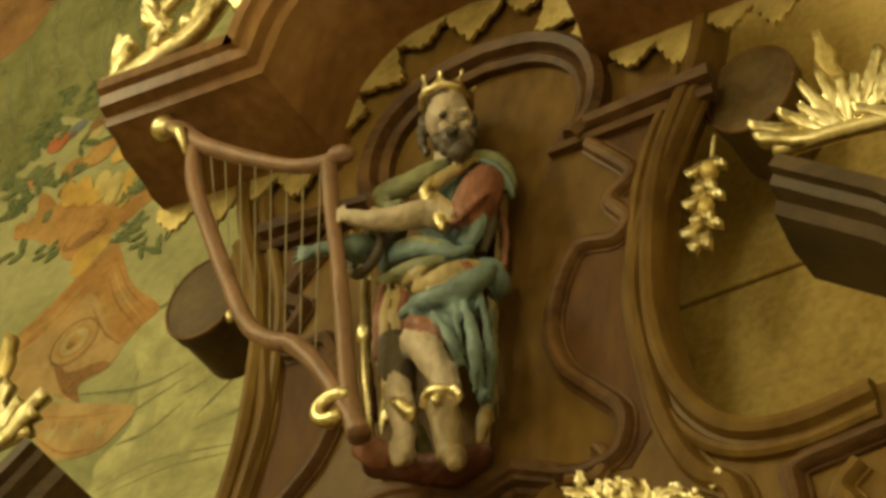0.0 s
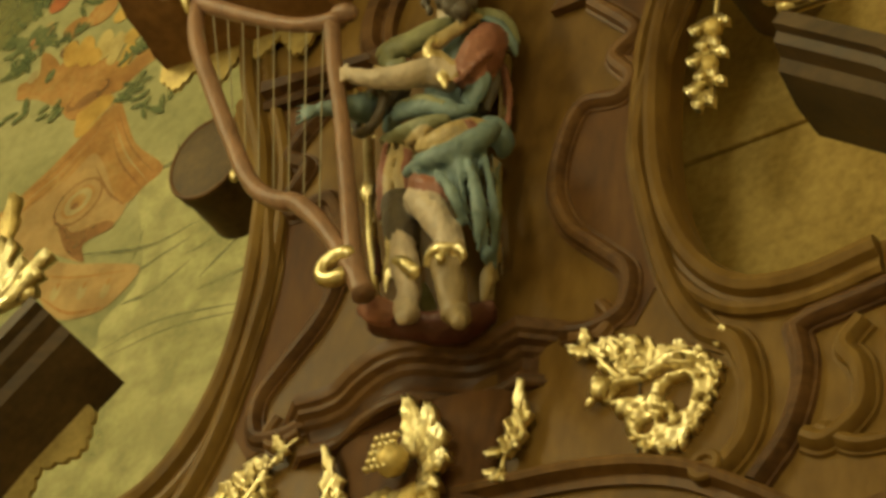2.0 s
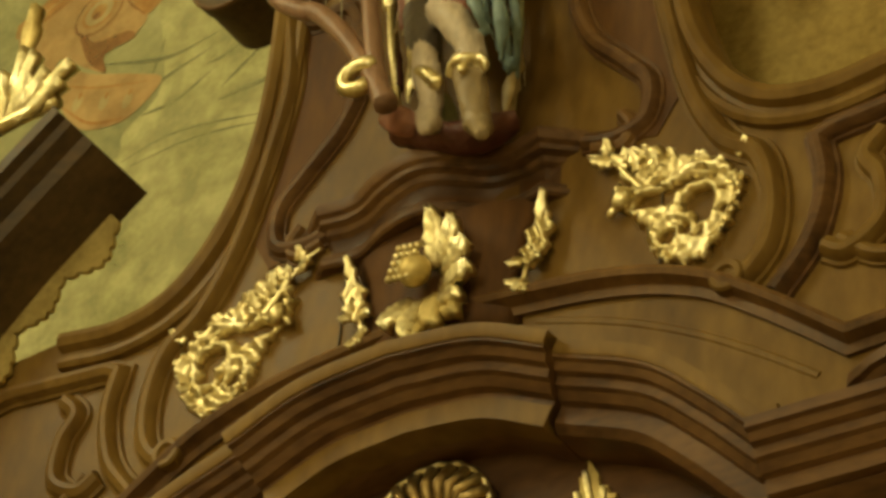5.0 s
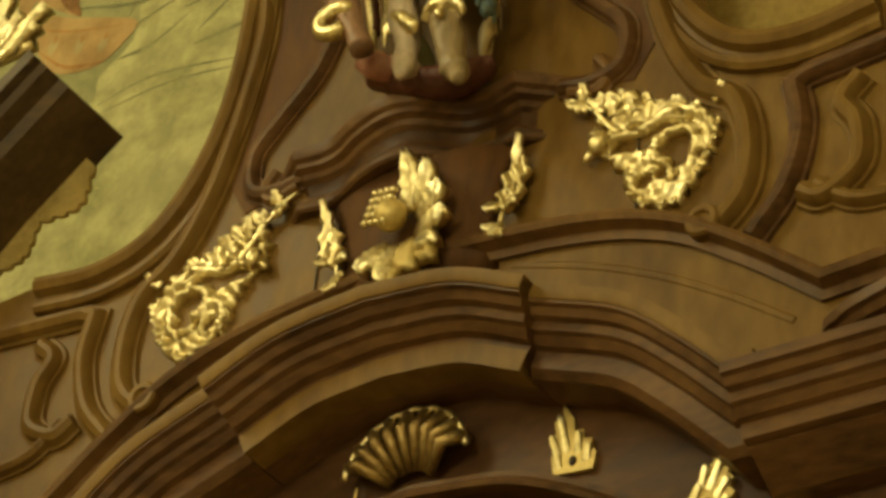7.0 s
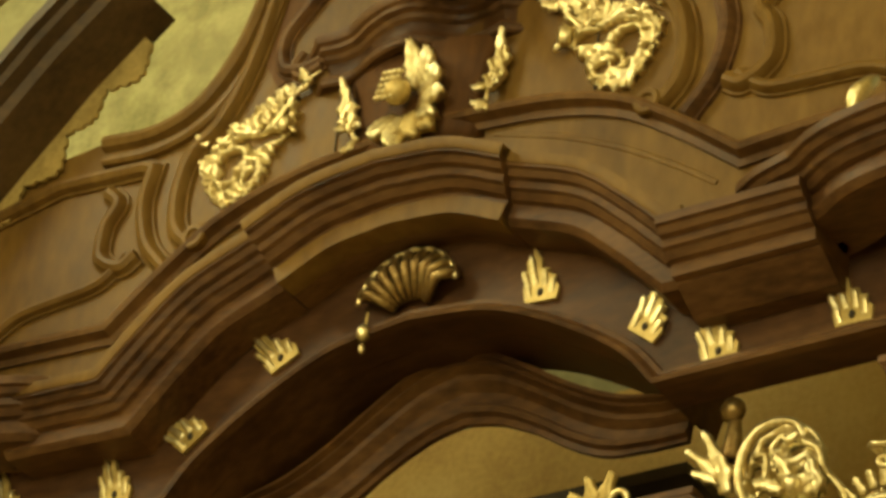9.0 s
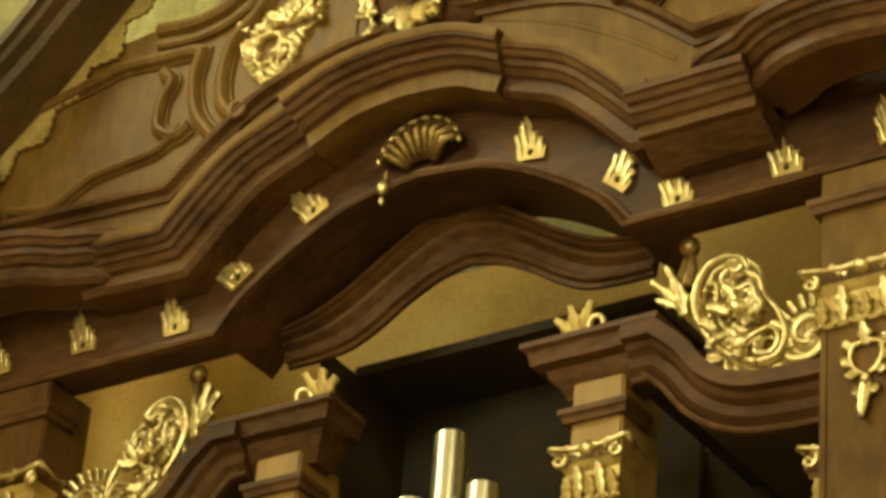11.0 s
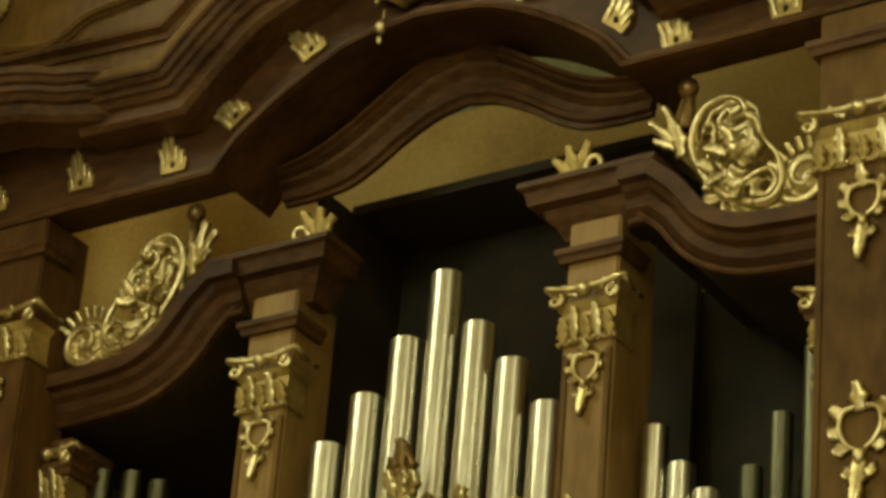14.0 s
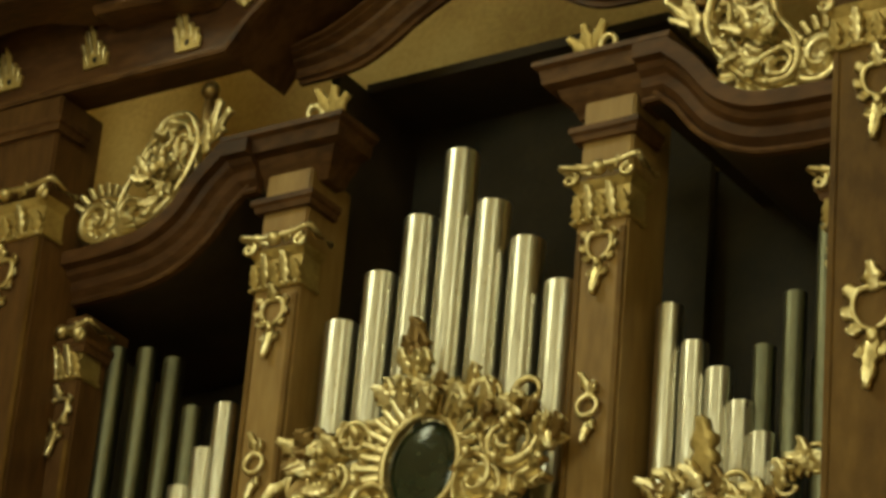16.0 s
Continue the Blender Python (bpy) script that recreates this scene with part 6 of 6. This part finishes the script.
stroke("painted_vein", [(-2.31, 11.24), (-2.25, 11.24), (-2.11, 11.30)], 0.016, GREYGREEN, 1)
stroke("painted_vein", [(-2.59, 11.76), (-2.45, 11.76), (-2.44, 11.88)], 0.023, GREYGREEN, 1)
patch("painted_abacus", [(-3.36, 11.87), (-3.17, 11.98), (-2.99, 12.12), (-2.82, 12.27), (-2.78, 12.23), (-2.67, 11.97), (-2.50, 11.77), (-2.58, 11.70), (-2.67, 11.64), (-2.74, 11.73), (-2.81, 11.90), (-2.89, 12.01), (-2.99, 11.93), (-3.15, 11.86), (-3.34, 11.79)], OCHRE, 2)
patch("painted_body", [(-3.34, 11.80), (-3.04, 11.91), (-2.89, 12.03), (-2.80, 11.89), (-2.72, 11.70), (-2.66, 11.63), (-2.72, 11.55), (-2.86, 11.51), (-2.83, 11.41), (-2.96, 11.49), (-3.09, 11.58), (-3.12, 11.44), (-3.26, 11.42)], SALMON, 1)
stroke("painted_moulding", [(-3.31, 11.80), (-3.07, 11.91), (-2.85, 12.12)], 0.010, UMBER, 3)
stroke("painted_moulding", [(-3.33, 11.88), (-3.06, 12.01), (-2.82, 12.23)], 0.008, UMBER, 3)
stroke("painted_moulding", [(-2.82, 12.10), (-2.73, 11.88), (-2.60, 11.70)], 0.010, UMBER, 3)
stroke("painted_moulding", [(-2.87, 11.94), (-2.77, 11.74), (-2.67, 11.64)], 0.013, UMBER, 3)
stroke("painted_moulding", [(-2.80, 12.21), (-2.69, 11.95), (-2.54, 11.75)], 0.008, UMBER, 3)
stroke("painted_highlight", [(-3.32, 11.84), (-3.06, 11.96), (-2.84, 12.17)], 0.008, PALE, 3)
stroke("painted_highlight", [(-2.81, 12.16), (-2.71, 11.92), (-2.57, 11.72)], 0.008, PALE, 3)
dab("painted_scroll", (-2.92, 11.76), 0.130, UMBER, 2, 0.85, 0.60)
dab("painted_scroll", (-2.92, 11.76), 0.117, SALMON, 3, 0.85, 0.60)
dab("painted_scroll", (-2.92, 11.76), 0.088, OCHRE, 4, 0.85, 0.60)
dab("painted_scroll", (-2.92, 11.76), 0.073, PALE, 5, 0.85, 0.60)
dab("painted_scroll", (-2.92, 11.76), 0.042, OCHRE, 6, 0.85, 0.60)
dab("painted_scroll", (-2.93, 11.74), 0.021, UMBER, 7, 0.80, 0.60)
patch("painted_shadow", [(-3.00, 11.65), (-2.98, 11.69), (-2.92, 11.60), (-2.75, 11.59), (-2.71, 11.54), (-2.85, 11.51), (-2.83, 11.41), (-2.93, 11.50)], UMBER, 3)
patch("painted_leafwork", [(-3.12, 11.47), (-3.08, 11.55), (-2.92, 11.44), (-2.65, 11.33), (-2.53, 11.26), (-2.61, 11.16), (-2.72, 11.11), (-2.92, 11.16), (-3.07, 11.37)], SALMON, 2)
dab("painted_leaf", (-2.95, 11.30), 0.039, PALE, 3, 0.60, 1.40)
dab("painted_leaf", (-2.94, 11.33), 0.018, OCHRE, 4, 0.50, 1.40)
dab("painted_leaf", (-2.81, 11.25), 0.039, PALE, 3, 0.60, 1.40)
dab("painted_leaf", (-2.80, 11.28), 0.018, OCHRE, 4, 0.50, 1.40)
dab("painted_leaf", (-2.69, 11.21), 0.039, PALE, 3, 0.60, 1.40)
dab("painted_leaf", (-2.68, 11.25), 0.018, OCHRE, 4, 0.50, 1.40)
stroke("painted_leaf_edge", [(-3.04, 11.32), (-2.87, 11.16), (-2.67, 11.12)], 0.013, OCHRE, 4)
stroke("painted_leaf_edge", [(-3.09, 11.45), (-2.87, 11.34), (-2.59, 11.27)], 0.010, OCHRE, 3)
patch("painted_vase_wing", [(-3.39, 12.53), (-3.27, 12.48), (-3.15, 12.40), (-3.18, 12.64), (-3.29, 12.76), (-3.29, 12.62), (-3.39, 12.62)], OCHRE, 1)
patch("painted_vase_wing", [(-2.80, 12.33), (-2.67, 12.41), (-2.58, 12.44), (-2.66, 12.52), (-2.78, 12.46)], OCHRE, 1)
patch("painted_vase", [(-3.20, 12.61), (-3.10, 12.65), (-2.80, 12.47), (-2.78, 12.34), (-2.86, 12.31), (-2.83, 12.23), (-3.02, 12.25), (-3.10, 12.32), (-3.16, 12.48)], OCHRE, 2)
dab("painted_ring", (-2.98, 12.37), 0.120, UMBER, 3, 0.45, 0.25)
dab("painted_ring", (-2.98, 12.38), 0.099, OCHRE, 4, 0.42, 0.25)
dab("painted_ring", (-2.98, 12.35), 0.068, UMBER, 5, 0.45, 0.25)
patch("painted_vase_foot", [(-3.02, 12.28), (-3.01, 12.15), (-2.94, 12.15), (-2.83, 12.28), (-2.90, 12.33), (-2.97, 12.30)], YELLOW, 5)
stroke("painted_ribbon", [(-2.95, 12.16), (-2.84, 12.24), (-2.76, 12.30)], 0.013, PALE, 5)
dab("painted_gadroon", (-3.12, 12.67), 0.044, YELLOW, 6, 1.90, 0.25)
dab("painted_gadroon", (-3.04, 12.65), 0.049, YELLOW, 6, 1.90, 0.10)
dab("painted_gadroon", (-2.94, 12.64), 0.047, PALEYELLOW, 6, 1.90, 0.00)
dab("painted_gadroon", (-2.87, 12.60), 0.039, PALEYELLOW, 6, 2.10, -0.10)
dab("painted_gadroon", (-2.80, 12.52), 0.034, YELLOW, 6, 2.20, -0.20)
dab("painted_gadroon", (-2.88, 12.54), 0.034, PALEYELLOW, 6, 1.30, 0.00)
dab("painted_gadroon", (-2.98, 12.59), 0.034, YELLOW, 6, 1.60, 0.20)
dab("painted_flower", (-3.25, 13.04), 0.062, REDS, 4, 0.80, 0.50)
dab("painted_flower", (-3.31, 12.87), 0.078, SALMON, 4, 0.45, 0.90)
dab("painted_flower", (-3.35, 12.86), 0.036, REDS, 4, 0.60, 0.90)
dab("painted_flower", (-3.15, 13.09), 0.052, BLUES, 4, 0.60, 0.40)
dab("painted_flower", (-3.06, 13.00), 0.065, PALEYELLOW, 4, 0.70, 0.50)
dab("painted_flower", (-3.03, 13.06), 0.057, REDBROWN, 4, 0.60, 0.30)
dab("painted_flower", (-2.99, 12.86), 0.083, OCHRE, 4, 0.80, 0.50)
dab("painted_flower", (-2.87, 12.79), 0.052, YELLOW, 4, 0.80, 0.50)
dab("painted_flower", (-2.79, 12.63), 0.052, YELLOW, 4, 0.80, 0.30)
dab("painted_flower", (-2.86, 12.84), 0.036, PALEYELLOW, 4, 0.80, 0.50)
dab("painted_flower", (-3.13, 12.83), 0.068, OCHRE, 4, 0.80, 0.40)
dab("painted_flower", (-3.14, 12.71), 0.052, UMBER, 4, 0.80, 0.50)
dab("painted_flower", (-2.72, 12.62), 0.036, PALEYELLOW, 4, 0.70, 0.30)
dab("painted_flower", (-3.32, 12.63), 0.036, PALE, 4, 0.70, 1.20)
dab("painted_flower", (-3.22, 12.59), 0.039, LEAFGREEN, 4, 0.60, 1.20)
dab("painted_flower", (-3.07, 12.83), 0.052, OCHRE, 4, 0.70, 0.20)
dab("painted_flower", (-3.18, 13.06), 0.036, REDBROWN, 4, 0.70, 0.40)
rng = random.Random(3)
for cx, cz, n in ((-3.39, 13.03, 9), (-3.42, 12.92, 8), (-3.36, 12.76, 10), (-3.41, 12.72, 7), (-3.30, 12.79, 8), (-3.23, 13.29, 9), (-3.08, 13.26, 8), (-3.27, 13.22, 8), (-2.96, 13.07, 5), (-2.72, 12.54, 7), (-2.72, 12.33, 6), (-2.64, 12.18, 7), (-2.75, 12.32, 5), (-3.11, 12.80, 6), (-3.21, 12.34, 5), (-3.35, 12.42, 4), (-2.54, 12.38, 5), (-2.97, 12.94, 5), (-3.27, 12.93, 6), (-3.09, 13.19, 7), (-3.49, 12.86, 6), (-3.28, 13.14, 5)):
    stem = rng.uniform(0, 6.28)
    for i in range(n):
        a = stem + rng.gauss(0, 0.5)
        r = rng.uniform(0.0, 0.10)
        dab("painted_sprig", (cx + r * math.cos(stem) + rng.gauss(0, 0.035), cz + r * math.sin(stem) + rng.gauss(0, 0.03)), rng.uniform(0.03, 0.055), LEAFGREEN, 8, 0.32, a + rng.choice((-0.7, 0.7)))
# added band whose bright colour stands for light on the lower wall
part("lit_wall_band", board_bm([(-6.5, 6.2), (8.5, 6.2), (8.5, 8.2), (-6.5, 8.2)], BACK - 0.004, BACK - 0.002), LIT_GOLD_WALL, mural)
